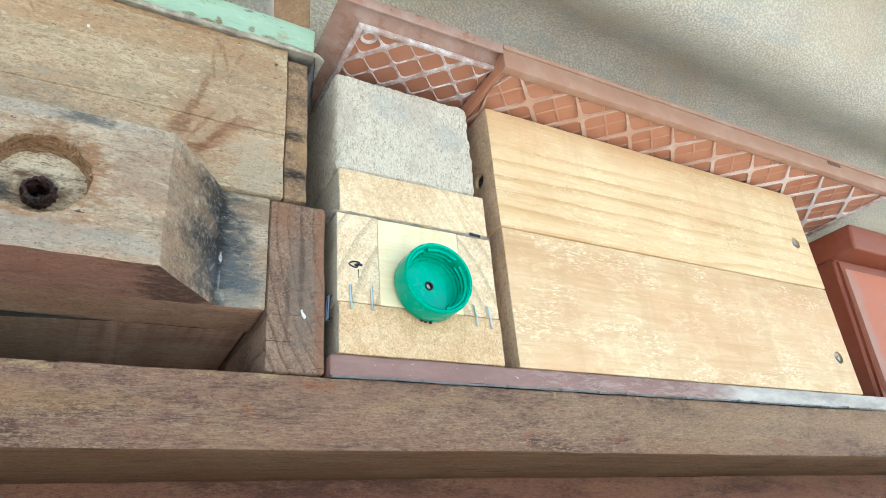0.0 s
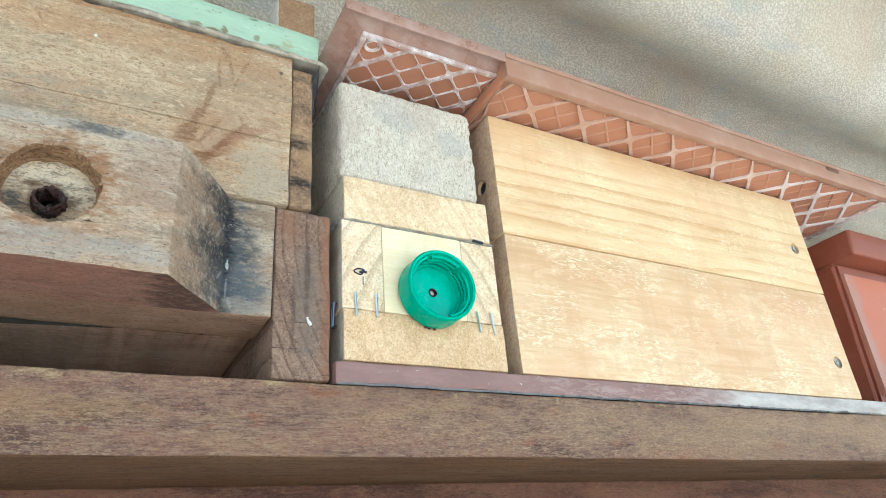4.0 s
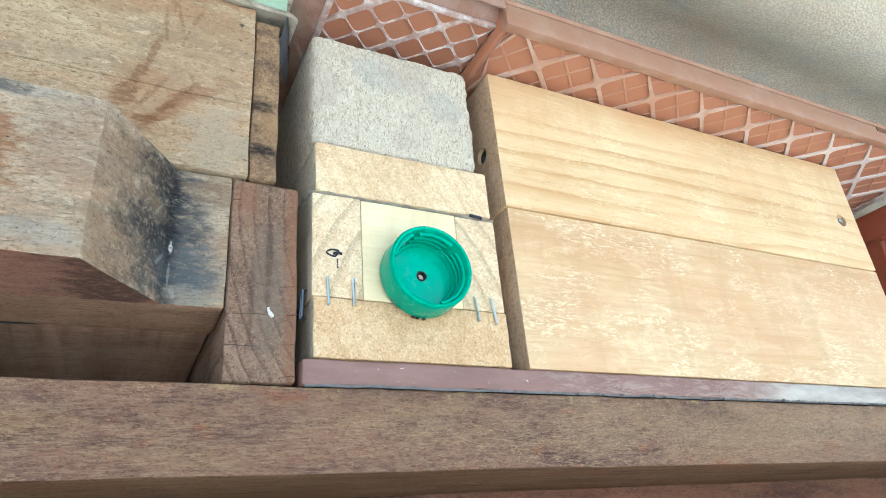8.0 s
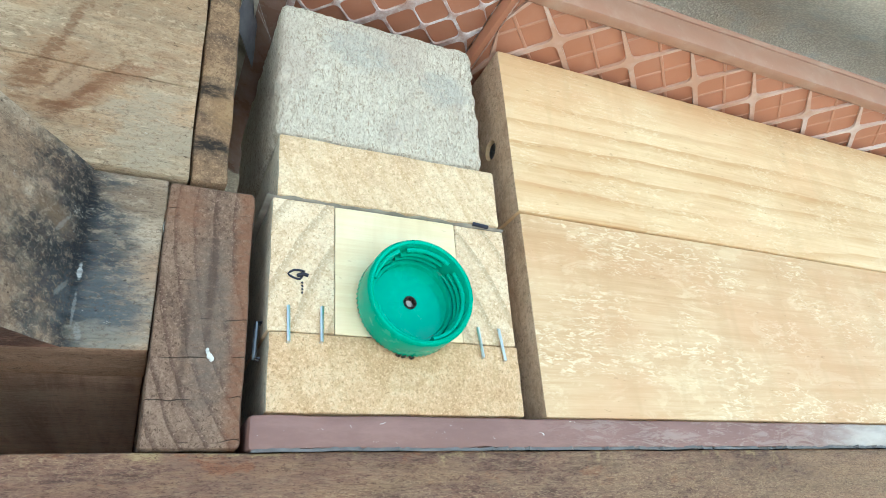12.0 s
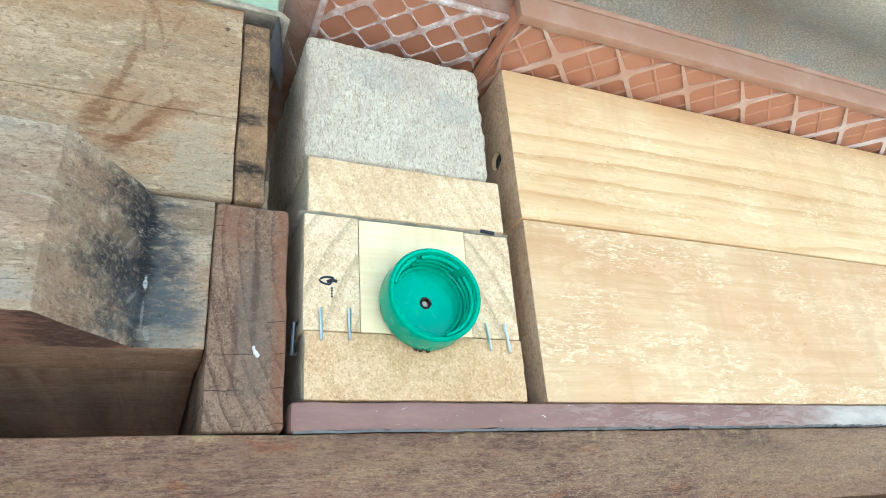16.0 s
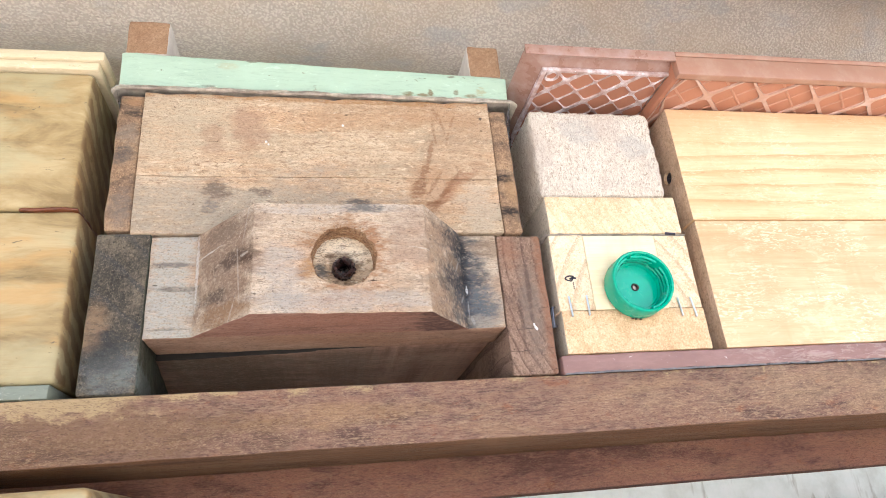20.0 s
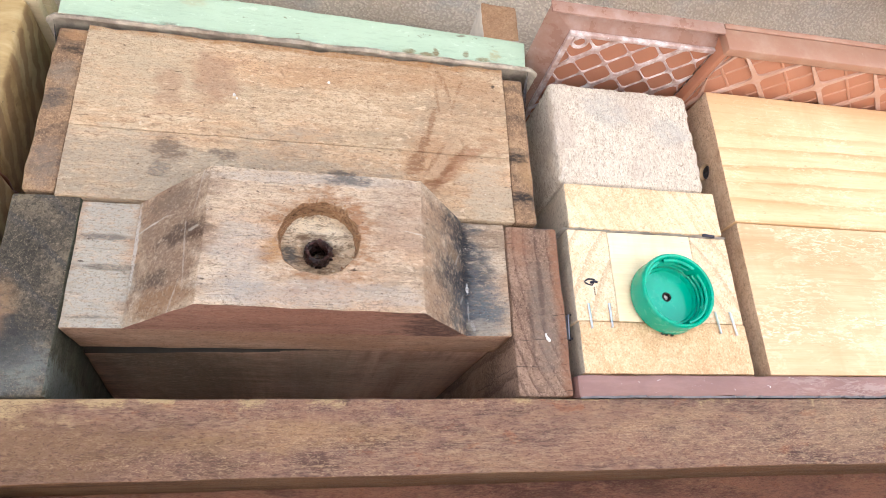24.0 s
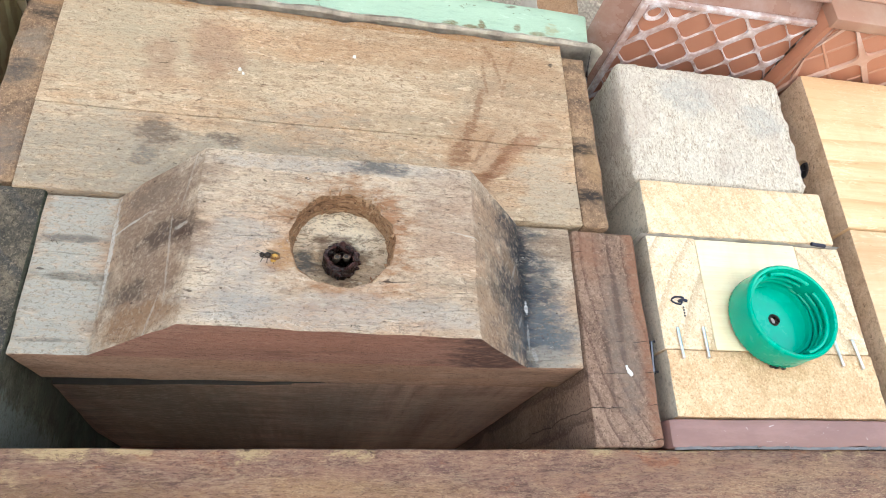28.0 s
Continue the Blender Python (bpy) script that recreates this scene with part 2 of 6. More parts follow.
def end_grain(name, dark, mid, light, centre, pitch, line, amount, warp=0.004, fuzz=0.5, rough=0.85, bump=0.6, blots=(), crack=0.0):
    """The sawn end of a timber: a few growth rings round centre (x, z), and a fuzzy, speckled face."""
    g = G(name)
    f = g.rings(centre[0], centre[1], pitch, warp)
    late = g.m('MULTIPLY', g.fit(f, 0.62, 0.92), g.fit(f, 0.94, 1.0, 1.0, 0.0))
    speck = g.noise(g.vec((1000, 1000, 1000)), 1.0, 4, 0.8, 0.8)
    fine = g.noise(g.vec((330, 330, 330), (4, 0, 1)), 1.0, 5, 0.75, 0.6)
    broad = g.noise(g.vec((40, 40, 40), (1, 2, 3)), 1.0, 4, 0.6)
    col = g.ramp(g.m('ADD', g.m('MULTIPLY', broad, 0.5), g.m('MULTIPLY', fine, 0.5)), (0.38, dark), (0.5, mid), (0.60, light))
    col = g.mix(g.m('MULTIPLY', late, amount), col, line)
    col = g.mix(g.fit(speck, 0.52, 0.66, 0.0, fuzz), col, (dark[0] * 0.62, dark[1] * 0.55, dark[2] * 0.45))
    col = g.mix(g.fit(speck, 0.47, 0.35, 0.0, fuzz), col, (min(1, light[0] * 1.18), min(1, light[1] * 1.2), min(1, light[2] * 1.24)))
    for x, z, rx, rz, tone, amt, freq in blots:
        col = g.mix(g.m('MULTIPLY', g.spot(x, z, rx, rz, 0.5, freq, 0.5), amt), col, tone)
    h = g.m('ADD', speck, g.m('MULTIPLY', late, 0.3))
    if crack:
        c = g.cracks(crack, 0.008, 0.016)
        col = g.mix(g.m('MULTIPLY', c, 0.85), col, (0.02, 0.015, 0.012))
        h = g.m('SUBTRACT', h, c)
    return g.done(col, rough, h, bump, 0.0009)


# ---- materials ----
def make_roof():
    g = G("fibre_cement")
    bent = g.vec((1, 1.5, 1), (0, 0, 0), (0, 0, 24))
    wob = g.noise(g.vec((150, 150, 150), (2, 1, 0)), 1.0, 2, 0.5, 0.0, True)
    shift = g.t.nodes.new("ShaderNodeVectorMath")
    shift.operation = 'MULTIPLY_ADD'
    g.put(shift.inputs[0], wob)
    shift.inputs[1].default_value = (0.004, 0.004, 0.0)
    g.put(shift.inputs[2], bent)
    cell = g.voro(shift.outputs[0], 430.0, "Distance", 'SMOOTH_F1')
    w = g.noise(g.vec((420, 560, 560), (0, 0, 0), (0, 0, 30)), 1.0, 4, 0.7, 0.8)
    n = g.noise(g.vec((1100, 1100, 1100)), 1.0, 3, 0.7)
    big = g.noise(g.vec((9, 14, 14)), 1.0, 5, 0.6)
    col = g.ramp(big, (0.3, (0.48, 0.42, 0.35)), (0.5, (0.58, 0.52, 0.44)), (0.7, (0.65, 0.60, 0.52)))
    f = g.m('ADD', g.m('MULTIPLY', g.fit(cell, 0.12, 0.62, 1.0, 0.0), 0.45), g.m('MULTIPLY', w, 0.55))
    col = g.mix(g.fit(f, 0.58, 0.28, 0.0, 0.5), col, (0.36, 0.32, 0.265))
    col = g.mix(g.fit(f, 0.50, 0.84, 0.0, 0.35), col, (0.74, 0.69, 0.60))
    tan = g.fit(g.noise(g.vec((5, 9, 9), (1, 2, 6)), 1.0, 4), 0.46, 0.62, 0.0, 0.4)
    col = g.mix(tan, col, (0.52, 0.42, 0.30))
    stain = g.fit(g.noise(g.vec((16, 30, 30), (4, 4, 1)), 1.0, 4), 0.54, 0.7, 0.0, 0.4)
    col = g.mix(stain, col, (0.38, 0.41, 0.42))
    h = g.m('ADD', f, g.m('MULTIPLY', n, 0.2))
    return g.done(col, 0.9, h, 0.75, 0.0022, spec=0.2)


def make_ground():
    g = G("pale_concrete")
    a = g.noise(g.vec((3, 3, 3)), 1.0, 6)
    b = g.noise(g.vec((60, 60, 60)), 1.0, 4)
    col = g.ramp(g.m('ADD', g.m('MULTIPLY', a, 0.7), g.m('MULTIPLY', b, 0.3)), (0.35, (0.46, 0.43, 0.39)), (0.65, (0.66, 0.62, 0.57)))
    return g.done(col, 0.9, b, 0.3, 0.003)


def make_wall():
    g = G("white_limewash")
    a = g.noise(g.vec((14, 14, 14)), 1.0, 6, 0.65)
    col = g.ramp(a, (0.30, (0.66, 0.69, 0.64)), (0.5, (0.82, 0.86, 0.82)), (0.62, (0.88, 0.91, 0.88)))
    col = g.mix(g.fit(g.noise(g.vec((40, 40, 8)), 1.0, 4), 0.6, 0.7, 0.0, 0.5), col, (0.30, 0.29, 0.22))
    return g.done(col, 0.85, a, 0.4, 0.004)


def make_beam(name, dark, mid, worn, amount):
    """Old red-brown stained hardwood, mottled and rubbed through to bare wood in dashes."""
    g = G(name)
    a = g.noise(g.vec((26, 90, 90)), 1.3, 6, 0.7, 0.6)
    dashes = g.noise(g.vec((150, 1000, 1000)), 1.0, 4, 0.75, 0.5)
    flecks = g.noise(g.vec((240, 1500, 1500), (2, 5, 1)), 1.0, 4, 0.8, 0.5)
    area = g.noise(g.vec((8, 26, 26), (0.7, 0, 0.4)), 1.0, 5, 0.65)
    mix = g.m('ADD', g.m('MULTIPLY', a, 0.36), g.m('ADD', g.m('MULTIPLY', flecks, 0.24), g.m('MULTIPLY', g.noise(g.vec((9, 42, 42), (6, 2, 3)), 1.0, 5, 0.65, 0.6), 0.40)))
    col = g.ramp(mix, (0.43, (dark[0] * 0.85, dark[1] * 0.82, dark[2] * 0.85)), (0.49, mid), (0.55, (mid[0] * 1.22, mid[1] * 1.18, mid[2] * 1.1)))
    tan = g.fit(g.noise(g.vec((9, 50, 50), (4, 6, 1)), 1.0, 6, 0.7, 0.5), 0.50, 0.60, 0.0, 0.55)
    col = g.mix(g.m('MULTIPLY', tan, amount), col, (0.38, 0.235, 0.12))
    violet = g.fit(g.noise(g.vec((45, 110, 110), (3, 1, 2)), 1.0, 5, 0.7), 0.56, 0.68, 0.0, 0.35)
    col = g.mix(violet, col, (0.115, 0.060, 0.064))
    red = g.fit(g.noise(g.vec((60, 130, 130), (9, 1, 7)), 1.0, 5, 0.7), 0.58, 0.68, 0.0, 0.6)
    col = g.mix(red, col, (0.27, 0.10, 0.045))
    nick = g.fit(g.noise(g.vec((330, 1500, 1500), (5, 5, 2)), 1.0, 4, 0.78, 0.6), 0.57, 0.66, 0.0, 0.5)
    col = g.mix(nick, col, (dark[0] * 0.62, dark[1] * 0.5, dark[2] * 0.5))
    w = g.m('MULTIPLY', g.fit(dashes, 0.49, 0.60), g.fit(area, 0.38, 0.60, 0.15, 1.0))
    col = g.mix(g.m('MULTIPLY', w, amount), col, worn)
    col = g.mix(g.fit(dashes, 0.46, 0.34, 0.0, 0.4), col, (dark[0] * 0.6, dark[1] * 0.6, dark[2] * 0.6))
    if amount > 0.5:
        col = g.mix(g.m('MULTIPLY', g.spot(-0.10, 1.146, 0.085, 0.014, 0.6, 60, 0.7), 0.8), col, (0.17, 0.098, 0.05))
        col = g.mix(g.m('MULTIPLY', g.spot(0.02, 1.150, 0.04, 0.005, 0.6, 60, 0.7), 0.5), col, (0.34, 0.20, 0.09))
        col = g.mix(g.m('MULTIPLY', g.spot(0.48, 1.152, 0.20, 0.012, 0.6, 60, 0.7), 0.55), col, (0.38, 0.255, 0.15))
        X, _, Z = g.xyz()
        ragged = g.m('ADD', Z, g.m('MULTIPLY', g.m('SUBTRACT', g.noise(g.vec((45, 90, 90)), 1.0, 6, 0.75), 0.5), 0.030))
        along = g.m('ADD', X, g.m('MULTIPLY', g.m('SUBTRACT', g.noise(g.vec((40, 70, 70), (4, 0, 0)), 1.0, 5, 0.7), 0.5), 0.12))
        rubbed = g.m('MULTIPLY', g.fit(along, -0.070, -0.090), g.fit(ragged, 1.1545, 1.1585))
        edge = g.m('MULTIPLY', g.fit(g.noise(g.vec((60, 5, 5), (8, 0, 0)), 1.0, 3), 0.52, 0.58), g.fit(ragged, 1.163, 1.166))
        col = g.mix(g.m('MULTIPLY', g.m('MAXIMUM', rubbed, edge), g.fit(flecks, 0.36, 0.50, 0.4, 0.9)), col, (0.42, 0.30, 0.155))
    hatch = g.noise(g.vec((400, 1100, 1100), (1, 8, 4)), 1.0, 4, 0.75, 1.5)
    straw = g.m('MULTIPLY', g.fit(hatch, 0.545, 0.59), g.fit(g.noise(g.vec((5, 30, 30), (7, 2, 2)), 1.0, 5, 0.7), 0.40, 0.60, 0.15, 1.0))
    col = g.mix(g.m('MULTIPLY', straw, 0.75 * amount + 0.12), col, (0.48, 0.34, 0.20))
    col = g.mix(g.fit(hatch, 0.46, 0.38, 0.0, 0.55), col, (dark[0] * 0.7, dark[1] * 0.58, dark[2] * 0.6))
    h = g.m('ADD', g.m('MULTIPLY', flecks, 0.6), g.m('ADD', g.m('MULTIPLY', dashes, 0.8), g.m('MULTIPLY', hatch, 0.6)))
    return g.done(col, 0.66, h, 0.7, 0.0009, spec=0.3)


def make_pine(name, dark, mid, light, lines, scuff, seed=0.0, low=0.0, high=1.0, pitch=0.0125):
    """Planed treated pine. lines: how strongly the growth rings show, between the heights low and high; scuff: pale scraped flecks."""
    g = G(name)
    X, _, Z = g.xyz()
    n1 = g.m('MULTIPLY', g.m('SUBTRACT', g.noise(g.vec((6, 20, 20), (seed, 0, 0)), 1.0, 3), 0.5), 0.016)
    z = g.m('ADD', g.m('ADD', Z, n1), g.m('MULTIPLY', X, -0.02))
    f = g.m('FRACT', g.m('ADD', g.m('DIVIDE', z, pitch), 50.0 + seed))
    thin = g.m('MULTIPLY', g.fit(f, 0.5, 0.94), g.fit(f, 0.95, 1.0, 1.0, 0.0))
    thin = g.m('MULTIPLY', thin, g.m('MULTIPLY', g.fit(Z, low, low + 0.012), g.fit(Z, high, high - 0.02)))
    fine = g.noise(g.vec((22, 620, 620), (seed, 0, 0)), 1.0, 5, 0.7)
    broad = g.noise(g.vec((9, 26, 26), (seed, 0, seed)), 1.0, 5, 0.6)
    saw = g.noise(g.vec((330, 60, 60), (seed, 1, 0)), 1.0, 3)
    col = g.ramp(g.m('ADD', g.m('MULTIPLY', fine, 0.4), g.m('MULTIPLY', broad, 0.6)), (0.34, dark), (0.5, mid), (0.64, light))
    line = g.m('MULTIPLY', thin, g.fit(g.noise(g.vec((5, 30, 30), (seed, 2, 1)), 1.0, 3), 0.35, 0.6, 0.3, 1.0))
    col = g.mix(g.m('MULTIPLY', line, lines), col, (dark[0] * 0.85, dark[1] * 0.66, dark[2] * 0.45))
    s = g.noise(g.vec((190, 600, 600), (seed, 0, 0)), 1.0, 5, 0.75, 0.9)
    s = g.m('MULTIPLY', g.fit(s, 0.53, 0.58), g.fit(g.noise(g.vec((26, 45, 45), (0, seed, 4)), 1.0, 4), 0.44, 0.58))
    rub = g.m('MULTIPLY', g.fit(g.noise(g.vec((38, 120, 120), (seed, 6, 1)), 1.0, 6, 0.72, 0.7), 0.52, 0.60), scuff * 0.55)
    col = g.mix(rub, col, (0.84, 0.71, 0.47))
    col = g.mix(g.m('MULTIPLY', s, scuff), col, (0.90, 0.81, 0.58))
    col = g.mix(g.fit(g.noise(g.vec((7, 14, 14), (seed + 2, 1, 3)), 1.0, 5, 0.65), 0.46, 0.62, 0.0, 0.5), col, (mid[0] * 0.98, mid[1] * 0.86, mid[2] * 0.82))
    smear = g.noise(g.vec((60, 9, 9), (seed, 3, 2)), 1.0, 4, 0.6)
    col = g.mix(g.fit(smear, 0.52, 0.68, 0.0, 0.35), col, (mid[0] * 0.84, mid[1] * 0.80, mid[2] * 0.74))
    pick = g.fit(g.noise(g.vec((160, 420, 420), (seed, 5, 5)), 1.0, 3, 0.6), 0.66, 0.71)
    col = g.mix(g.m('MULTIPLY', pick, 0.35), col, (dark[0] * 0.6, dark[1] * 0.5, dark[2] * 0.4))
    return g.done(col, 0.55, g.m('ADD', g.m('ADD', fine, g.m('MULTIPLY', s, -0.4)), g.m('MULTIPLY', saw, 0.15)), 0.22, 0.0006)


def make_old_pine():
    """Old pine gone blotchy: yellow, grey and brown bands with black flecks."""
    g = G("old_pine_stained")
    a = g.noise(g.vec((14, 45, 45)), 1.0, 6, 0.65, 0.6)
    fine = g.noise(g.vec((30, 520, 520)), 1.0, 4, 0.7)
    big = g.noise(g.vec((11, 22, 22), (3, 0, 8)), 1.0, 4, 0.6)
    col = g.ramp(a, (0.36, (0.22, 0.15, 0.063)), (0.49, (0.35, 0.255, 0.118)), (0.61, (0.44, 0.34, 0.178)))
    col = g.mix(g.fit(big, 0.50, 0.62, 0.0, 0.55), col, (0.37, 0.34, 0.20))
    col = g.mix(g.fit(g.noise(g.vec((16, 60, 60), (0, 0, 2)), 1.0, 4), 0.56, 0.68, 0.0, 0.5), col, (0.46, 0.26, 0.085))
    f = g.fit(g.noise(g.vec((90, 330, 330), (7, 0, 0)), 1.0, 4, 0.7, 0.6), 0.62, 0.68)
    f = g.m('MULTIPLY', f, g.fit(g.noise(g.vec((14, 40, 40), (1, 5, 0)), 1.0, 3), 0.48, 0.6))
    col = g.mix(g.m('MULTIPLY', f, 0.75), col, (0.08, 0.07, 0.05))
    col = g.mix(g.fit(fine, 0.5, 0.75, 0.0, 0.35), col, (0.36, 0.24, 0.10))
    # dark slanting stripes on the sawn side
    stripe = g.wave(g.vec((1, 1, 1), (0, 0, 0), (35, 0, 0)), 26.0, 3.0, 3, 4.0, 'Z')
    nrm = g.t.nodes.new("ShaderNodeSeparateXYZ")
    g.put(nrm.inputs[0], g.t.nodes.new("ShaderNodeTexCoord").outputs["Normal"])
    side = g.fit(nrm.outputs[0], 0.6, 0.9)
    col = g.mix(g.m('MULTIPLY', side, g.fit(stripe, 0.2, 0.7, 0.25, 0.8)), col, (0.17, 0.10, 0.045))
    return g.done(col, 0.7, g.m('ADD', a, fine), 0.35, 0.001)


def make_painted(name, base, chip, under, amount, seed=0.0, rough=0.55, blots=()):
    g = G(name)
    a = g.noise(g.vec((25, 60, 60), (seed, 0, 0)), 1.0, 5, 0.65)
    c = g.noise(g.vec((120, 260, 260), (seed, 3, 0)), 1.0, 5, 0.7, 0.8)
    col = g.mix(g.fit(a, 0.35, 0.7, 0.0, 0.35), base, (base[0] * 0.72, base[1] * 0.74, base[2] * 0.72))
    col = g.mix(g.m('MULTIPLY', g.fit(c, 0.60, 0.66), amount), col, chip)
    pit = g.m('MULTIPLY', g.fit(g.noise(g.vec((90, 160, 160), (seed, 8, 2)), 1.0, 4, 0.7), 0.64, 0.70), amount)
    col = g.mix(pit, col, under)
    for x, z, rx, rz, tone, amt, freq in blots:
        col = g.mix(g.m('MULTIPLY', g.spot(x, z, rx, rz, 0.6, freq, 0.4), amt), col, tone)
    fine = g.noise(g.vec((120, 700, 700), (seed, 2, 2)), 1.0, 5, 0.75)
    col = g.mix(g.fit(fine, 0.5, 0.68, 0.0, 0.4), col, (base[0] * 0.62, base[1] * 0.64, base[2] * 0.62))
    return g.done(col, rough, g.m('ADD', g.m('SUBTRACT', a, pit), g.m('MULTIPLY', fine, 0.6)), 0.4, 0.0008)


def make_maroon():
    """Maroon paint, rubbed pale and grey towards one end of the board."""
    g = G("maroon_paint")
    X, _, Z = g.xyz()
    a = g.noise(g.vec((30, 90, 90)), 1.0, 5, 0.7)
    fleck = g.noise(g.vec((260, 420, 420)), 1.0, 4, 0.7, 0.8)
    col = g.mix(g.fit(a, 0.4, 0.65), (0.235, 0.130, 0.112), (0.29, 0.165, 0.142))
    along = g.m('ADD', X, g.m('MULTIPLY', g.m('SUBTRACT', g.noise(g.vec((25, 60, 60), (2, 0, 0)), 1.0, 4), 0.5), 0.16))
    rub = g.m('MULTIPLY', g.fit(g.noise(g.vec((80, 300, 300), (5, 0, 0)), 1.0, 5, 0.75, 0.8), 0.46, 0.60), g.fit(along, -0.12, -0.05))
    col = g.mix(g.m('MULTIPLY', rub, 0.5), col, (0.44, 0.34, 0.30))
    col = g.mix(g.fit(along, 0.015, 0.10, 0.0, 0.85), col, g.ramp(a, (0.35, (0.36, 0.31, 0.28)), (0.65, (0.60, 0.56, 0.51))))
    col = g.mix(g.fit(fleck, 0.68, 0.72), col, (0.80, 0.76, 0.72))
    return g.done(col, 0.5, g.m('ADD', a, rub), 0.3, 0.0008)


def make_grey_block():
    g = G("rough_grey_block")
    fuzz = g.noise(g.vec((620, 620, 300)), 1.0, 4, 0.72, 1.4)
    grit = g.noise(g.vec((1500, 1500, 900), (3, 1, 2)), 1.0, 3, 0.7)
    broad = g.noise(g.vec((28, 28, 28)), 1.0, 4)
    col = g.ramp(g.m('ADD', g.m('MULTIPLY', fuzz, 0.7), g.m('MULTIPLY', grit, 0.3)), (0.38, (0.43, 0.335, 0.25)), (0.47, (0.66, 0.575, 0.47)), (0.57, (0.82, 0.75, 0.64)))
    warm = g.fit(broad, 0.48, 0.66, 0.0, 0.4)
    col = g.mix(warm, col, (0.52, 0.42, 0.36))
    for x, z, rx, rz in ((0.185, 0.280, 0.014, 0.010), (0.224, 0.270, 0.010, 0.009)):
        col = g.mix(g.m('MULTIPLY', g.spot(x - 0.196, z - 0.231, rx, rz, 0.4, 120, 0.4), 0.32), col, (0.38, 0.41, 0.42))
    return g.done(col, 0.95, fuzz, 1.0, 0.0018, spec=0.2)


def make_plastic(name, base, pale, rough=0.38, scratch=0.3, tint=60.0):
    g = G(name)
    a = g.noise(g.vec((tint, tint, tint)), 1.0, 5, 0.65)
    s = g.noise(g.vec((260, 260, 260)), 1.0, 4, 0.7)
    col = g.mix(g.fit(a, 0.42, 0.72, 0.0, scratch), base, pale)
    col = g.mix(g.fit(s, 0.66, 0.72, 0.0, scratch), col, pale)
    return g.done(col, g.fit(a, 0.3, 0.7, rough - 0.08, rough + 0.12), s, 0.08, 0.0004)


def make_metal(name, base, rough):
    g = G(name)
    a = g.noise(g.vec((120, 120, 120)), 1.0, 4)
    col = g.mix(g.fit(a, 0.4, 0.7, 0.0, 0.5), base, (base[0] * 0.5, base[1] * 0.45, base[2] * 0.4))
    return g.done(col, rough, a, 0.1, 0.0003, metal=0.9)


def make_film():
    g = G("cloudy_film")
    a = g.noise(g.vec((120, 120, 120)), 1.0, 4)
    col = g.ramp(a, (0.38, (0.42, 0.36, 0.30)), (0.6, (0.76, 0.70, 0.60)))
    return g.done(col, 0.4, a, 0.3, 0.001)


def make_resin():
    g = G("dark_resin")
    a = g.noise(g.vec((420, 420, 420)), 1.0, 4, 0.6)
    col = g.ramp(a, (0.35, (0.008, 0.003, 0.003)), (0.65, (0.050, 0.014, 0.011)))
    return g.done(col, g.fit(a, 0.4, 0.6, 0.12, 0.4), a, 1.0, 0.003, spec=0.5)


def make_plain(name, col, rough=0.6, var=0.3):
    g = G(name)
    a = g.noise(g.vec((150, 150, 150)), 1.0, 4)
    return g.done(g.mix(g.fit(a, 0.3, 0.7, 0.0, var), col, (col[0] * 0.5, col[1] * 0.5, col[2] * 0.5)), rough, a, 0.15, 0.0006)


GREYW, TANW, REDW = (0.27, 0.235, 0.20), (0.40, 0.29, 0.20), (0.36, 0.20, 0.115)
M = {}
M["roof"] = make_roof()
M["ground"] = make_ground()
M["wall"] = make_wall()
M["beam"] = make_beam("red_brown_beam", (0.105, 0.056, 0.042), (0.205, 0.115, 0.080), (0.38, 0.26, 0.165), 0.52)
M["bearer"] = make_beam("dark_red_bearer", (0.17, 0.080, 0.062), (0.28, 0.135, 0.095), (0.34, 0.19, 0.11), 0.3)
M["plank_under"] = weathered("plank_underside", (0.18, 0.095, 0.055), (0.31, 0.17, 0.092), (0.38, 0.225, 0.122), (0.34, 0.165, 0.078), (0.07, 0.04, 0.025), rough=0.75, speck=0.5)
M["maroon"] = make_maroon()
M["greenbase"] = make_painted("grey_green_paint", (0.20, 0.22, 0.17), (0.45, 0.44, 0.36), (0.10, 0.10, 0.08), 0.6, 5.0)
M["mint"] = make_painted("mint_green_paint", (0.38, 0.51, 0.395), (0.47, 0.60, 0.49), (0.17, 0.15, 0.09), 0.8, 1.0, 0.45,
    blots=((0.055, 0.0035, 0.0035, 0.0022, (0.16, 0.11, 0.04), 0.9, 220), (0.066, 0.0030, 0.0050, 0.0016, (0.18, 0.12, 0.05), 0.85, 220), (0.088, 0.0060, 0.0018, 0.0020, (0.16, 0.12, 0.06), 0.8, 220),
           (0.0705, 0.0050, 0.0016, 0.0034, (0.15, 0.10, 0.04), 0.9, 240), (0.0975, 0.0035, 0.0040, 0.0016, (0.20, 0.15, 0.07), 0.8, 240), (0.105, 0.0075, 0.0030, 0.0030, (0.32, 0.27, 0.14), 0.7, 200), (0.085, 0.0185, 0.0028, 0.0009, (0.13, 0.11, 0.07), 0.85, 260),
           (-0.045, 0.0245, 0.0035, 0.0009, (0.13, 0.11, 0.07), 0.8, 260), (-0.090, 0.0270, 0.0040, 0.0009, (0.14, 0.12, 0.08), 0.75, 260), (-0.060, 0.0200, 0.0060, 0.0030, (0.36, 0.33, 0.20), 0.5, 160), 
           (-0.070, 0.0040, 0.0040, 0.0010, (0.14, 0.13, 0.10), 0.7, 240)))
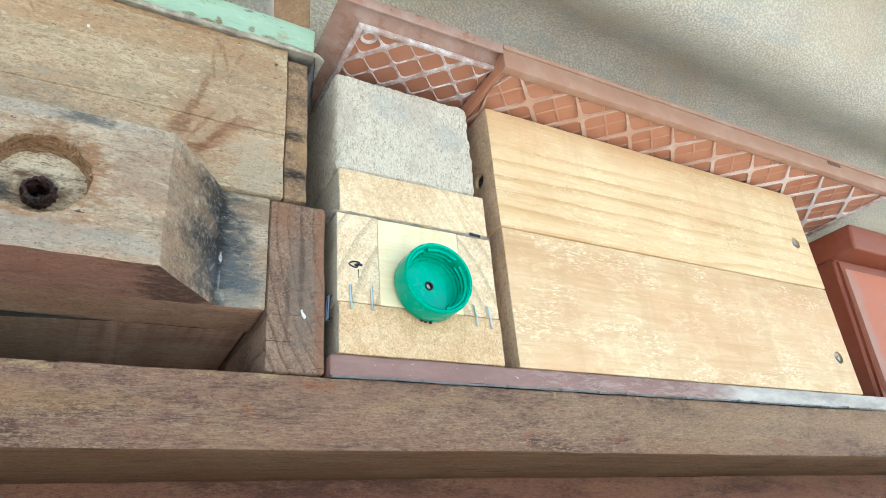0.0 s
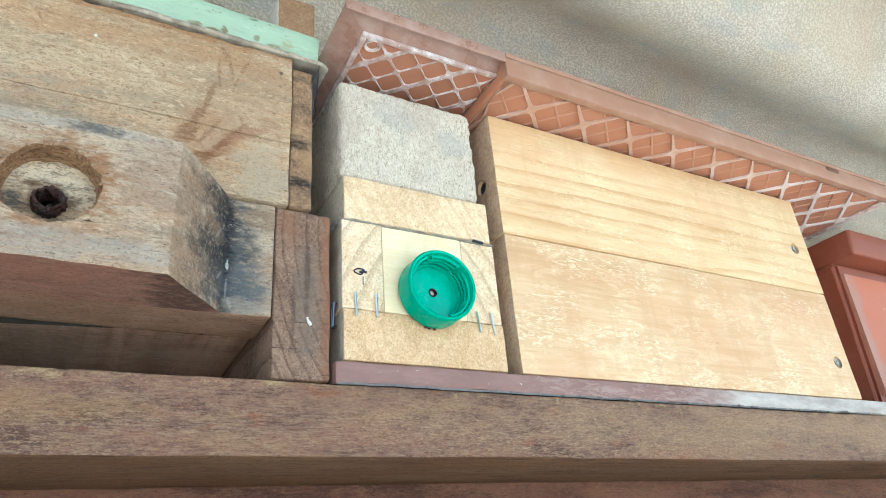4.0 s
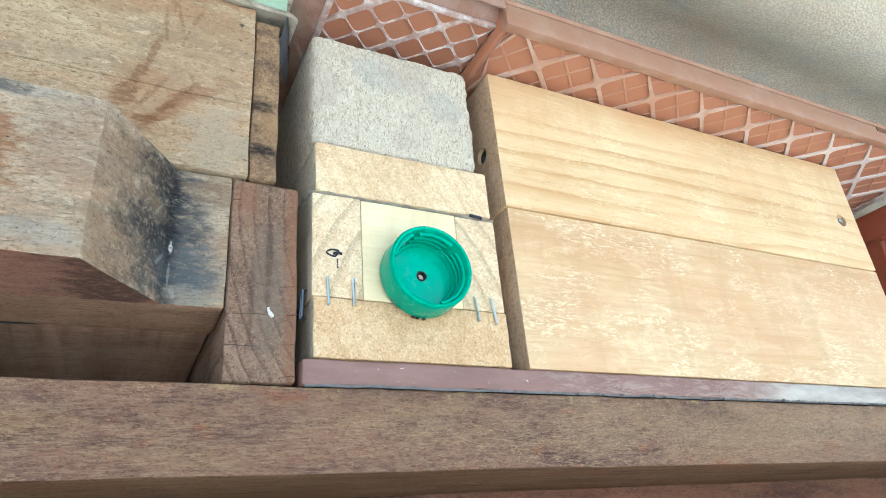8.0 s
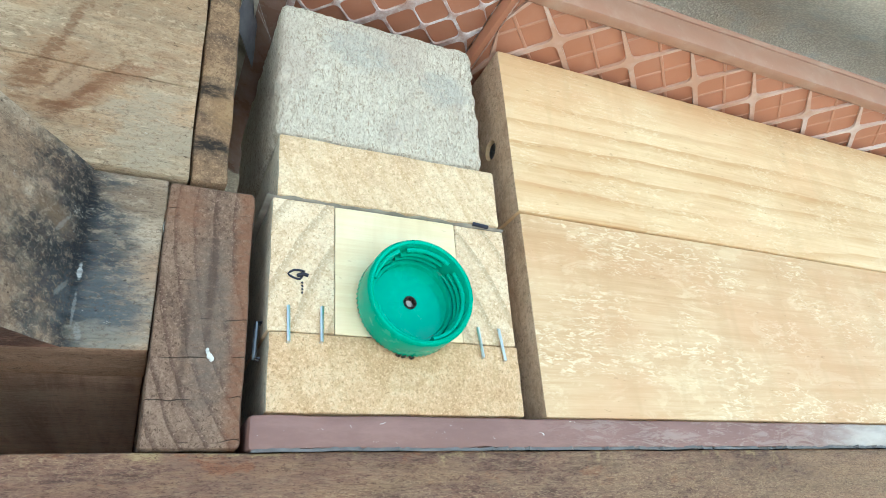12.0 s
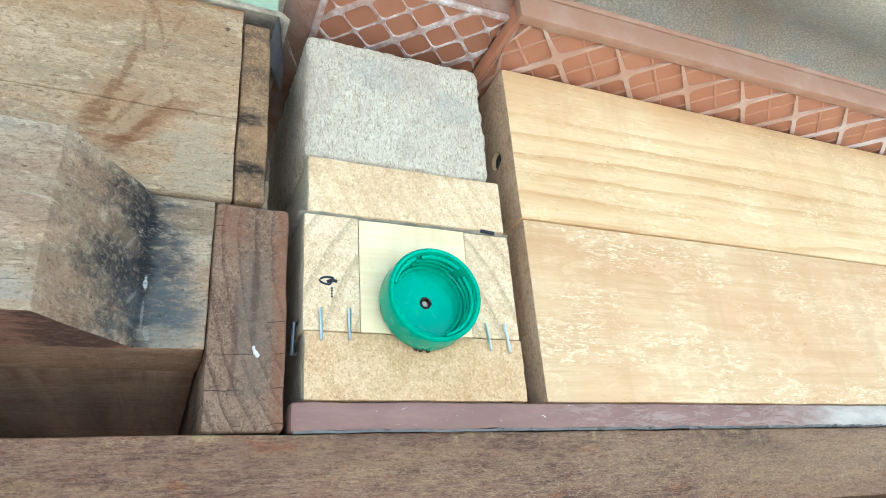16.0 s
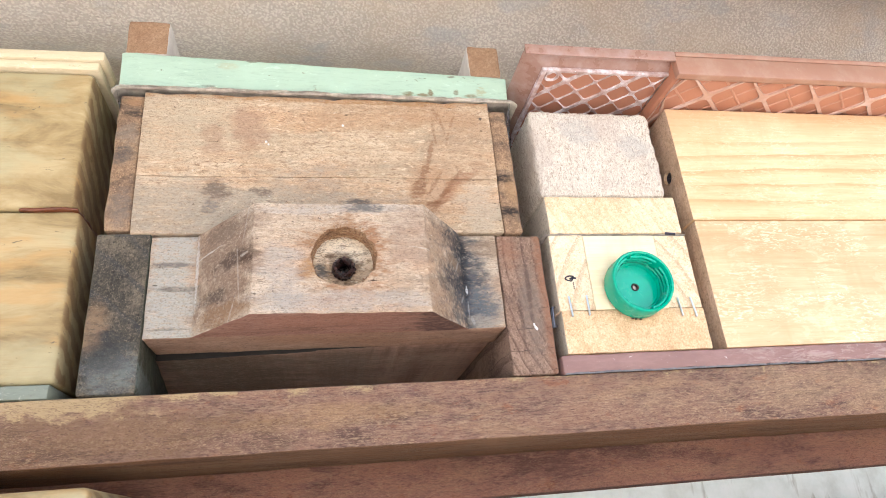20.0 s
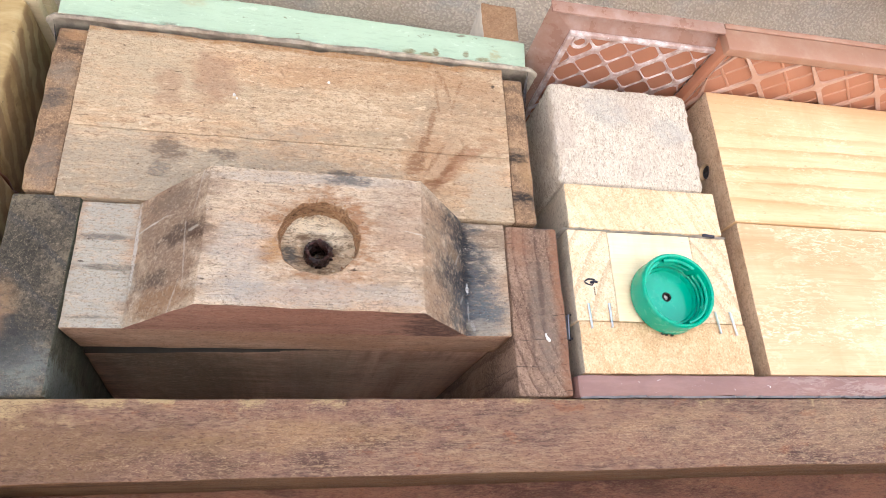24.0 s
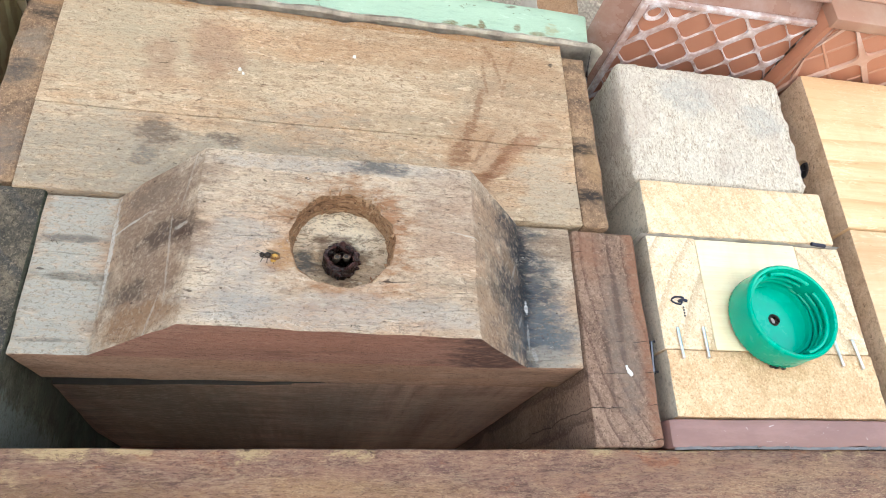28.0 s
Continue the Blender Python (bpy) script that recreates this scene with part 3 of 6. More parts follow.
M["pine_a"] = make_pine("treated_pine_lined", (0.56, 0.355, 0.18), (0.68, 0.485, 0.275), (0.77, 0.595, 0.37), 0.6, 0.3, 0.3, 0.080, 0.160, 0.0118)
M["pine_b"] = make_pine("treated_pine_plain", (0.53, 0.32, 0.16), (0.635, 0.425, 0.24), (0.725, 0.54, 0.33), 0.16, 0.62, 1.7)
M["pine_left"] = make_old_pine()
TAN = ((0.53, 0.325, 0.17), (0.67, 0.45, 0.255), (0.77, 0.58, 0.365))
MIDT = ((0.60, 0.41, 0.24), (0.74, 0.555, 0.355), (0.84, 0.69, 0.48))
PALE = ((0.63, 0.43, 0.25), (0.77, 0.585, 0.385), (0.87, 0.725, 0.525))
M["end_pine"] = end_grain("pine_end_grain", *TAN, (0.0, 0.020), 0.013, (0.52, 0.34, 0.17), 0.3, 0.004, 0.75)
M["end_pine_side_b"] = end_grain("pine_end_grain_curved", *PALE, (-0.060, -0.004), 0.0105, (0.50, 0.36, 0.22), 0.7, 0.003, 0.7)
M["end_pine_side"] = end_grain("pine_end_grain_side", *PALE, (0.085, -0.010), 0.0118, (0.50, 0.36, 0.22), 0.7, 0.004, 0.7)
M["end_pine_lid"] = end_grain("pine_end_grain_lid", *MIDT, (0.27, 0.225), 0.0085, (0.62, 0.42, 0.22), 0.45, 0.004, 0.6)
M["inset"] = make_pine("pale_inset_wood", (0.70, 0.54, 0.31), (0.79, 0.65, 0.41), (0.86, 0.75, 0.52), 0.15, 0.1, 5.3)
M["pine_end"] = grain_wood("brown_sawn_pine_end", (0.40, 0.255, 0.155), (0.56, 0.385, 0.25), (0.66, 0.48, 0.335), (40, 40, 12), 0.85, 0.6)
M["side_grey"] = grain_wood("greyed_pine_side", (0.38, 0.325, 0.25), (0.56, 0.49, 0.385), (0.66, 0.58, 0.47), (40, 6, 40), 0.85, 0.5)
M["grey_block"] = make_grey_block()
BRN = (0.23, 0.105, 0.05)
M["panel"] = weathered("weathered_panel", (0.44, 0.345, 0.24), (0.575, 0.43, 0.285), (0.70, 0.565, 0.40), (0.63, 0.39, 0.225), (0.26, 0.15, 0.088), speck=0.75, crack=0.16,
    blots=((-0.03, 0.106, 0.09, 0.020, (0.38, 0.335, 0.27), 0.65, 50), (-0.065, 0.160, 0.04, 0.022, (0.54, 0.45, 0.32), 0.6, 40),
           (0.075, 0.172, 0.060, 0.014, (0.40, 0.24, 0.13), 0.5, 60), (0.100, 0.150, 0.026, 0.040, (0.40, 0.24, 0.14), 0.35, 60),
           (0.110, 0.105, 0.014, 0.016, (0.50, 0.42, 0.315), 0.7, 80), (0.0825, 0.120, 0.0150, 0.0150, (0.44, 0.26, 0.145), 0.6, 110), (0.0990, 0.1250, 0.0030, 0.0125, (0.36, 0.185, 0.105), 0.7, 240, -58), (0.0880, 0.1135, 0.0032, 0.0090, (0.33, 0.17, 0.095), 0.7, 200, -48), (0.0845, 0.119, 0.0040, 0.0095, (0.50, 0.35, 0.23), 0.7, 160, -32),
           (0.0730, 0.118, 0.0034, 0.0085, BRN, 0.7, 220, -14), (0.0770, 0.131, 0.0022, 0.0075, BRN, 0.65, 260, -24), (0.0815, 0.1445, 0.0014, 0.0080, BRN, 0.6, 320, -12),
           (0.0810, 0.1075, 0.0040, 0.0028, BRN, 0.75, 200), (0.0895, 0.1165, 0.0016, 0.0110, BRN, 0.7, 260, -38), (0.0825, 0.1215, 0.0012, 0.0100, BRN, 0.5, 300, -30), (0.0960, 0.1265, 0.0016, 0.0070, BRN, 0.5, 300, -46),
           (0.0850, 0.160, 0.0009, 0.008, BRN, 0.45, 200, 6), (0.0905, 0.166, 0.0009, 0.007, BRN, 0.45, 200, 12), (0.0975, 0.168, 0.0009, 0.006, BRN, 0.45, 200, -20), (0.0870, 0.174, 0.0010, 0.005, BRN, 0.45, 200, 20), (0.0935, 0.155, 0.0008, 0.006, BRN, 0.4, 200, -14),
           (-0.047, 0.117, 0.0065, 0.0070, (0.17, 0.125, 0.095), 0.8, 170), (-0.050, 0.105, 0.004, 0.0035, (0.15, 0.14, 0.13), 0.6, 170), (-0.0225, 0.1155, 0.0055, 0.0030, (0.16, 0.12, 0.095), 0.75, 190),
           (0.036, 0.1085, 0.009, 0.0024, (0.10, 0.095, 0.095), 0.85, 190), (0.060, 0.100, 0.020, 0.003, (0.19, 0.15, 0.11), 0.55, 150), (0.02, 0.099, 0.018, 0.002, (0.2, 0.16, 0.12), 0.5, 160),
           (-0.03, 0.158, 0.010, 0.014, (0.37, 0.20, 0.125), 0.55, 80), (-0.050, 0.150, 0.007, 0.012, (0.38, 0.22, 0.14), 0.5, 90),
           (0.03, 0.1825, 0.10, 0.0028, (0.40, 0.21, 0.09), 0.8, 90), (0.117, 0.171, 0.0012, 0.001, (0.05, 0.04, 0.035), 0.9, 200)))
SOOT = (0.022, 0.025, 0.032)
M["boss"] = weathered("weathered_boss", (0.37, 0.285, 0.205), (0.545, 0.415, 0.295), (0.67, 0.55, 0.415), (0.57, 0.36, 0.225), (0.18, 0.118, 0.085), speck=0.6, crack=0.25,
    blots=((0.0245, 0.0625, 0.0206, 0.0204, (0.34, 0.175, 0.085), 0.85, 160), (0.0050, 0.0530, 0.0042, 0.0050, (0.42, 0.23, 0.10), 0.8, 200), (0.0400, 0.0700, 0.0040, 0.0100, (0.36, 0.18, 0.09), 0.8, 220, 10), (0.024, 0.036, 0.050, 0.005, (0.45, 0.42, 0.385), 0.5, 110),
           (-0.008, 0.05, 0.011, 0.018, (0.38, 0.36, 0.34), 0.5, 90), (0.020, 0.0895, 0.040, 0.003, (0.44, 0.40, 0.36), 0.6, 120), (0.060, 0.075, 0.012, 0.018, (0.34, 0.235, 0.175), 0.55, 70),
           (0.077, 0.036, 0.008, 0.012, (0.35, 0.22, 0.135), 0.7, 90), (0.076, 0.074, 0.006, 0.016, (0.28, 0.19, 0.125), 0.6, 80),
           (0.0935, 0.0520, 0.0125, 0.0380, (0.042, 0.048, 0.058), 0.88, 70, 0, 0.8), (0.1020, 0.0480, 0.0100, 0.0300, (0.085, 0.097, 0.112), 0.85, 70, 0, 0.8),
           (0.0920, 0.078, 0.0062, 0.0105, SOOT, 0.9, 110, 30, 0.7), (0.0870, 0.0540, 0.0090, 0.0060, SOOT, 0.75, 110, 12, 0.8),
           (0.0955, 0.0540, 0.0030, 0.0300, SOOT, 0.9, 120, 0, 0.7), (0.0885, 0.0655, 0.0050, 0.0030, (0.27, 0.18, 0.11), 0.7, 140, -35, 0.7),
           (0.106, 0.042, 0.0100, 0.0120, (0.13, 0.15, 0.17), 0.8, 110, 0, 0.7), (0.113, 0.078, 0.010, 0.009, (0.27, 0.19, 0.13), 0.7, 90), (0.108, 0.0325, 0.010, 0.004, (0.42, 0.37, 0.30), 0.7, 120),
           (0.036, 0.0905, 0.008, 0.003, (0.10, 0.10, 0.10), 0.8, 170), 
           (-0.038, 0.066, 0.0160, 0.040, (0.25, 0.165, 0.115), 0.85, 70), (-0.032, 0.0645, 0.0115, 0.0042, (0.10, 0.068, 0.05), 0.85, 120, 8), (-0.0255, 0.0615, 0.0030, 0.0026, (0.08, 0.045, 0.03), 0.8, 200),
           (-0.043, 0.0465, 0.0080, 0.0032, (0.11, 0.078, 0.058), 0.8, 130), (-0.037, 0.0355, 0.0135, 0.0055, (0.33, 0.19, 0.10), 0.7, 90), (-0.040, 0.082, 0.012, 0.005, (0.19, 0.14, 0.105), 0.6, 80),
           (-0.068, 0.0605, 0.0125, 0.06, (0.46, 0.445, 0.39), 0.85, 60), (-0.068, 0.0705, 0.0125, 0.0013, (0.17, 0.15, 0.13), 0.8, 90), (-0.068, 0.0560, 0.0125, 0.0015, (0.17, 0.15, 0.12), 0.75, 90),
           (-0.068, 0.0335, 0.0125, 0.0009, (0.17, 0.15, 0.12), 0.7, 90), (-0.0545, 0.066, 0.0009, 0.016, (0.66, 0.63, 0.58), 0.8, 420),
           (0.0966, 0.0520, 0.0006, 0.0026, (0.66, 0.66, 0.66), 0.95, 300), (0.0966, 0.0400, 0.0004, 0.0050, (0.45, 0.45, 0.45), 0.5, 420), (0.0665, 0.0655, 0.0040, 0.0003, (0.66, 0.60, 0.50), 0.6, 400, -12),
           (-0.0300, 0.0560, 0.0004, 0.0150, (0.60, 0.53, 0.45), 0.45, 300, 4, 0.3), (-0.0330, 0.0350, 0.0004, 0.0085, (0.60, 0.53, 0.45), 0.5, 300, -14, 0.3), (-0.0265, 0.0830, 0.0004, 0.0100, (0.58, 0.52, 0.45), 0.35, 300, -8, 0.3),
           (-0.0470, 0.0735, 0.0050, 0.0005, (0.66, 0.61, 0.53), 0.7, 300, 16, 0.3), (-0.0268, 0.0650, 0.0024, 0.0007, (0.60, 0.55, 0.47), 0.6, 300, 20, 0.4),
           (0.0905, 0.0640, 0.0005, 0.0030, (0.55, 0.54, 0.52), 0.3, 300, -20, 0.4), (0.0930, 0.0455, 0.0005, 0.0030, (0.55, 0.54, 0.52), 0.3, 300, -24, 0.4), (0.0985, 0.0335, 0.0008, 0.0022, (0.60, 0.60, 0.60), 0.3, 300, 12, 0.4)))
M["boss_hole"] = weathered("bored_wood", (0.58, 0.43, 0.27), (0.76, 0.59, 0.40), (0.84, 0.71, 0.53), (0.48, 0.30, 0.16), (0.20, 0.12, 0.065), speck=0.8,
    blots=((0.0120, 0.058, 0.0040, 0.0055, (0.09, 0.095, 0.095), 0.85, 200), (0.0175, 0.0660, 0.0028, 0.0020, (0.12, 0.06, 0.03), 0.8, 260), (0.0245, 0.0580, 0.0085, 0.0085, (0.13, 0.08, 0.05), 0.75, 200)))
M["bored_wall"] = weathered("torn_bore_wall", (0.21, 0.115, 0.06), (0.36, 0.205, 0.11), (0.50, 0.325, 0.19), (0.40, 0.19, 0.085), (0.09, 0.045, 0.024), speck=0.85)
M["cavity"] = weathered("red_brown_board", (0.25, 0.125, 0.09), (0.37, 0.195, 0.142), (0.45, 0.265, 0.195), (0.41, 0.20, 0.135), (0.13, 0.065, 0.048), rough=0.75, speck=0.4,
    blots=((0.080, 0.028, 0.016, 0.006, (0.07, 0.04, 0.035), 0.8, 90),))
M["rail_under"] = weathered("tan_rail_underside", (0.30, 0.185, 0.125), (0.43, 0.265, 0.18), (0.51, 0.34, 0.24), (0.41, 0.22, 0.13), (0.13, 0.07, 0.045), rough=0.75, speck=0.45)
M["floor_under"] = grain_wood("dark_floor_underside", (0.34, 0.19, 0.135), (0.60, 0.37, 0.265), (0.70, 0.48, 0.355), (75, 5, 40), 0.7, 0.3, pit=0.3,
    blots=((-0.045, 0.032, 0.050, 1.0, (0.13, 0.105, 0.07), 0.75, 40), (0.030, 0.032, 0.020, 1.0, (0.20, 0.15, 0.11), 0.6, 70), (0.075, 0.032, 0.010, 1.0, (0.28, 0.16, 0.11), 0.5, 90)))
M["post_r"] = end_grain("red_brown_end_grain", (0.155, 0.098, 0.070), (0.265, 0.168, 0.118), (0.36, 0.24, 0.17), (0.272, 0.078), 0.0058, (0.100, 0.050, 0.034), 0.6, 0.005, 0.9, 0.85, 1.0,
    blots=((0.144, 0.05, 0.0035, 0.07, (0.27, 0.12, 0.065), 0.7, 110), (0.124, 0.078, 0.007, 0.010, (0.27, 0.13, 0.075), 0.65, 90), (0.134, 0.040, 0.006, 0.030, (0.21, 0.165, 0.135), 0.6, 80),
           (0.134, 0.055, 0.0015, 0.02, (0.085, 0.05, 0.035), 0.6, 160), (0.1275, 0.030, 0.0012, 0.02, (0.08, 0.05, 0.035), 0.5, 160)), crack=0.0125)
M["post_l"] = end_grain("dark_grey_end_grain", (0.036, 0.032, 0.025), (0.078, 0.066, 0.049), (0.175, 0.14, 0.095), (-0.32, -0.20), 0.016, (0.05, 0.05, 0.052), 0.6, 0.014, 0.95, 0.85, 0.9,
    blots=((-0.104, 0.035, 0.006, 0.012, (0.32, 0.20, 0.11), 0.6, 90), (-0.092, 0.012, 0.012, 0.012, (0.19, 0.21, 0.20), 0.6, 110), (-0.096, 0.022, 0.010, 0.010, (0.03, 0.03, 0.03), 0.7, 110)))
M["inner_green"] = weathered("dark_green_inner_face", (0.055, 0.058, 0.042), (0.10, 0.10, 0.07), (0.17, 0.16, 0.12), (0.085, 0.11, 0.075), (0.03, 0.03, 0.025), rough=0.8, speck=0.6,
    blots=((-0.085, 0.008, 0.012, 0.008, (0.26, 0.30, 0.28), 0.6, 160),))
M["batten"] = end_grain("stained_end_grain", (0.17, 0.105, 0.065), (0.31, 0.195, 0.115), (0.44, 0.29, 0.17), (0.0, -0.6), 0.017, (0.09, 0.065, 0.05), 0.5, 0.022, 0.75, 0.85, 1.0,
    blots=((0.129, 0.1037, 0.0075, 0.0030, (0.018, 0.015, 0.014), 0.95, 220), (0.1285, 0.1275, 0.0060, 0.0035, (0.02, 0.016, 0.014), 0.9, 220), (0.133, 0.118, 0.005, 0.008, (0.36, 0.22, 0.11), 0.6, 150),
           (-0.097, 0.1700, 0.0055, 0.0030, (0.03, 0.025, 0.02), 0.85, 220), (-0.101, 0.140, 0.006, 0.006, (0.075, 0.07, 0.065), 0.7, 190), (-0.098, 0.178, 0.005, 0.004, (0.36, 0.20, 0.10), 0.7, 150),
           (-0.099, 0.155, 0.006, 0.007, (0.27, 0.22, 0.17), 0.6, 150), (-0.098, 0.105, 0.006, 0.012, (0.17, 0.145, 0.125), 0.6, 150)))
M["block_top"] = end_grain("brown_block_end", (0.22, 0.125, 0.07), (0.29, 0.175, 0.10), (0.36, 0.235, 0.145), (-0.2, 0.2), 0.006, (0.27, 0.15, 0.08), 0.4)
M["blockside"] = make_plain("greyish_block_side", (0.55, 0.50, 0.46), 0.8)
M["cap"] = make_plastic("green_cap_plastic", (0.0, 0.36, 0.235), (0.03, 0.47, 0.33), 0.22, 0.3)
M["terra"] = make_plastic("terracotta_plastic", (0.40, 0.175, 0.105), (0.46, 0.25, 0.18), 0.45, 0.25)
M["terra_pale"] = make_plastic("faded_terracotta_plastic", (0.31, 0.18, 0.14), (0.47, 0.38, 0.36), 0.3, 0.45)
M["terra_line"] = make_plastic("rubbed_terracotta", (0.43, 0.21, 0.135), (0.50, 0.33, 0.27), 0.4, 0.4)
M["ribs_white"] = make_plastic("limescaled_plastic", (0.44, 0.31, 0.28), (0.78, 0.75, 0.79), 0.32, 0.9, 110)
def make_planter_panel():
    """Orange plastic, scuffed to a dull grey along the upright edge."""
    g = G("orange_planter_panel")
    a = g.noise(g.vec((25, 25, 25)), 1.0, 5, 0.65)
    s = g.noise(g.vec((260, 260, 260)), 1.0, 4, 0.7)
    col = g.mix(g.fit(a, 0.42, 0.72, 0.0, 0.4), (0.42, 0.115, 0.048), (0.42, 0.17, 0.10))
    X, _, Z = g.xyz()
    edge = g.m('ADD', g.m('ADD', X, g.m('MULTIPLY', Z, 0.155)), g.m('MULTIPLY', g.m('SUBTRACT', a, 0.5), 0.03))
    col = g.mix(g.fit(edge, -0.120, -0.132, 0.0, 0.6), col, (0.32, 0.20, 0.16))
    col = g.mix(g.fit(s, 0.66, 0.72, 0.0, 0.5), col, (0.55, 0.42, 0.36))
    return g.done(col, g.fit(a, 0.3, 0.7, 0.3, 0.5), s, 0.1, 0.0004)


def make_ribs():
    """Faded terracotta ribs, crusted with limescale towards one end."""
    g = G("pale_rib_plastic")
    a = g.noise(g.vec((40, 40, 40)), 1.0, 5, 0.65)
    col = g.mix(g.fit(a, 0.42, 0.72, 0.0, 0.6), (0.47, 0.29, 0.22), (0.64, 0.53, 0.50))
    along = g.m('ADD', g.xyz()[0], g.m('MULTIPLY', g.m('SUBTRACT', a, 0.5), 0.25))
    col = g.mix(g.fit(along, 0.02, 0.16, 0.0, 0.85), col, (0.66, 0.59, 0.59))
    return g.done(col, 0.4, a, 0.2, 0.0006)


M["ribs"] = make_ribs()
M["terra_edge"] = make_plastic("dusty_edge_plastic", (0.33, 0.175, 0.12), (0.42, 0.285, 0.215), 0.42, 0.7, 40)
M["slot"] = make_plain("dark_slot", (0.14, 0.07, 0.045), 0.7)
M["planter"] = make_plastic("red_terracotta_planter", (0.22, 0.055, 0.028), (0.30, 0.11, 0.07), 0.42, 0.35)
M["planter_panel"] = make_planter_panel()
M["steel"] = make_metal("bright_steel", (0.72, 0.73, 0.74), 0.3)
M["screw"] = make_metal("dull_screw", (0.38, 0.35, 0.31), 0.42)
M["screw_dark"] = make_metal("blackened_screw", (0.17, 0.17, 0.19), 0.3)
M["lidwood"] = make_painted("cream_lid_paint", (0.60, 0.50, 0.33), (0.70, 0.63, 0.47), (0.22, 0.16, 0.09), 0.7, 7.0, 0.6)
M["grey_film"] = make_plain("grey_glossy_film", (0.20, 0.20, 0.225), 0.15, 0.5)
M["film"] = make_film()
M["clear"] = make_plain("grey_plastic_sheet", (0.52, 0.48, 0.44), 0.2, 0.7)
M["liner"] = make_plain("dirty_liner", (0.17, 0.16, 0.16), 0.45, 0.7)
M["ink"] = make_plain("dark_ink", (0.02, 0.02, 0.04), 0.6, 0.4)
M["resin"] = make_resin()
M["propolis"] = make_plain("red_brown_resin", (0.16, 0.050, 0.020), 0.4, 0.6)
M["white_dab"] = make_plain("white_dropping", (0.75, 0.73, 0.70), 0.7, 0.2)
# near-black colour that stands in for the shade in the floor gap
M["gap_shade"] = make_plain("painted_gap_shade", (0.06, 0.055, 0.05), 0.9)
M["insect"] = make_plain("dark_insect_shell", (0.022, 0.015, 0.010), 0.55)
M["bee_face"] = make_plain("dusty_face", (0.24, 0.165, 0.10), 0.8, 0.6)
M["bee_amber"] = make_plain("amber_abdomen", (0.20, 0.095, 0.03), 0.35)
M["pollen"] = make_plain("golden_pollen", (0.42, 0.24, 0.05), 0.8, 0.3)
M["wing"] = make_plain("smoky_wing", (0.20, 0.17, 0.12), 0.3)

# ---- building tools ----
BASE = {}


def thing(name, base, label, category, group="", kind=""):
    ob = new(name)
    ob.location = base
    ob.empty_display_size = 0.02
    BASE[ob.name] = Vector(base)
    return tagged(ob, label, category, group, kind)


def mesh_of(name, bm, material, base=(0, 0, 0), smooth=True):
    bmesh.ops.translate(bm, verts=bm.verts, vec=-Vector(base))
    me = bpy.data.meshes.new(name)
    for f in bm.faces:
        f.smooth = smooth
    bm.to_mesh(me)
    bm.free()
    mats = material if isinstance(material, (list, tuple)) else [material]
    for x in mats:
        me.materials.append(x)
    if smooth:
        me.set_sharp_from_angle(angle=radians(38))
    return me


def part(name, bm, material, parent, label="", smooth=True):
    root = parent
    base = BASE[parent.name]
    ob = new(name, mesh_of(name, bm, material, base, smooth))
    ob.parent = root
    BASE[ob.name] = base
    return tagged(ob, label)


def single(name, bm, material, base, label, category, group="", kind="", smooth=True):
    ob = new(name, mesh_of(name, bm, material, base, smooth))
    ob.location = base
    BASE[ob.name] = Vector(base)
    return tagged(ob, label, category, group, kind)


def cut_up(bm, step, axes=(0, 1, 2)):
    """Slices a mesh into cells no longer than step along each axis."""
    for ax in axes:
        lo = min(v.co[ax] for v in bm.verts)
        hi = max(v.co[ax] for v in bm.verts)
        n = int((hi - lo) / step)
        no = Vector((0, 0, 0))
        no[ax] = 1
        for k in range(1, n + 1):
            co = Vector((0, 0, 0))
            co[ax] = lo + (hi - lo) * k / (n + 1)
            bmesh.ops.bisect_plane(bm, geom=bm.verts[:] + bm.edges[:] + bm.faces[:], plane_co=co, plane_no=no)


def roughen(bm, amp, freq, seed=0.0):
    for v in bm.verts:
        p = v.co * freq + Vector((seed, seed * 0.7, seed * 1.3))
        v.co += noise.noise_vector(p) * amp


def slab(x0, x1, y0, y1, z0, z1, bevel=0.0015, step=0.0, amp=0.0, freq=60.0, seed=0.0, seg=2):
    """A sawn piece between the given bounds, its arrises rounded and its faces slightly uneven."""
    bm = bmesh.new()
    bmesh.ops.create_cube(bm, size=1.0, matrix=Matrix.LocRotScale(((x0 + x1) / 2, (y0 + y1) / 2, (z0 + z1) / 2), None, (x1 - x0, y1 - y0, z1 - z0)))
    if bevel:
        bmesh.ops.bevel(bm, geom=bm.edges[:], offset=bevel, segments=seg, profile=0.5, affect='EDGES')
    if step:
        cut_up(bm, step)
    if amp:
        roughen(bm, amp, freq, seed)
    return bm


def prism(pts, y0, y1, bevel=0.0):
    """An outline of (x, z) points pushed from y0 to y1."""
    bm = bmesh.new()
    a = [bm.verts.new((x, y0, z)) for x, z in pts]
    b = [bm.verts.new((x, y1, z)) for x, z in pts]
    n = len(pts)
    bm.faces.new(a)
    bm.faces.new(b[::-1])
    for i in range(n):
        bm.faces.new((a[i], b[i], b[(i + 1) % n], a[(i + 1) % n]))
    bmesh.ops.recalc_face_normals(bm, faces=bm.faces)
    if bevel:
        bmesh.ops.bevel(bm, geom=bm.edges[:], offset=bevel, segments=2, profile=0.5, affect='EDGES')
    return bm


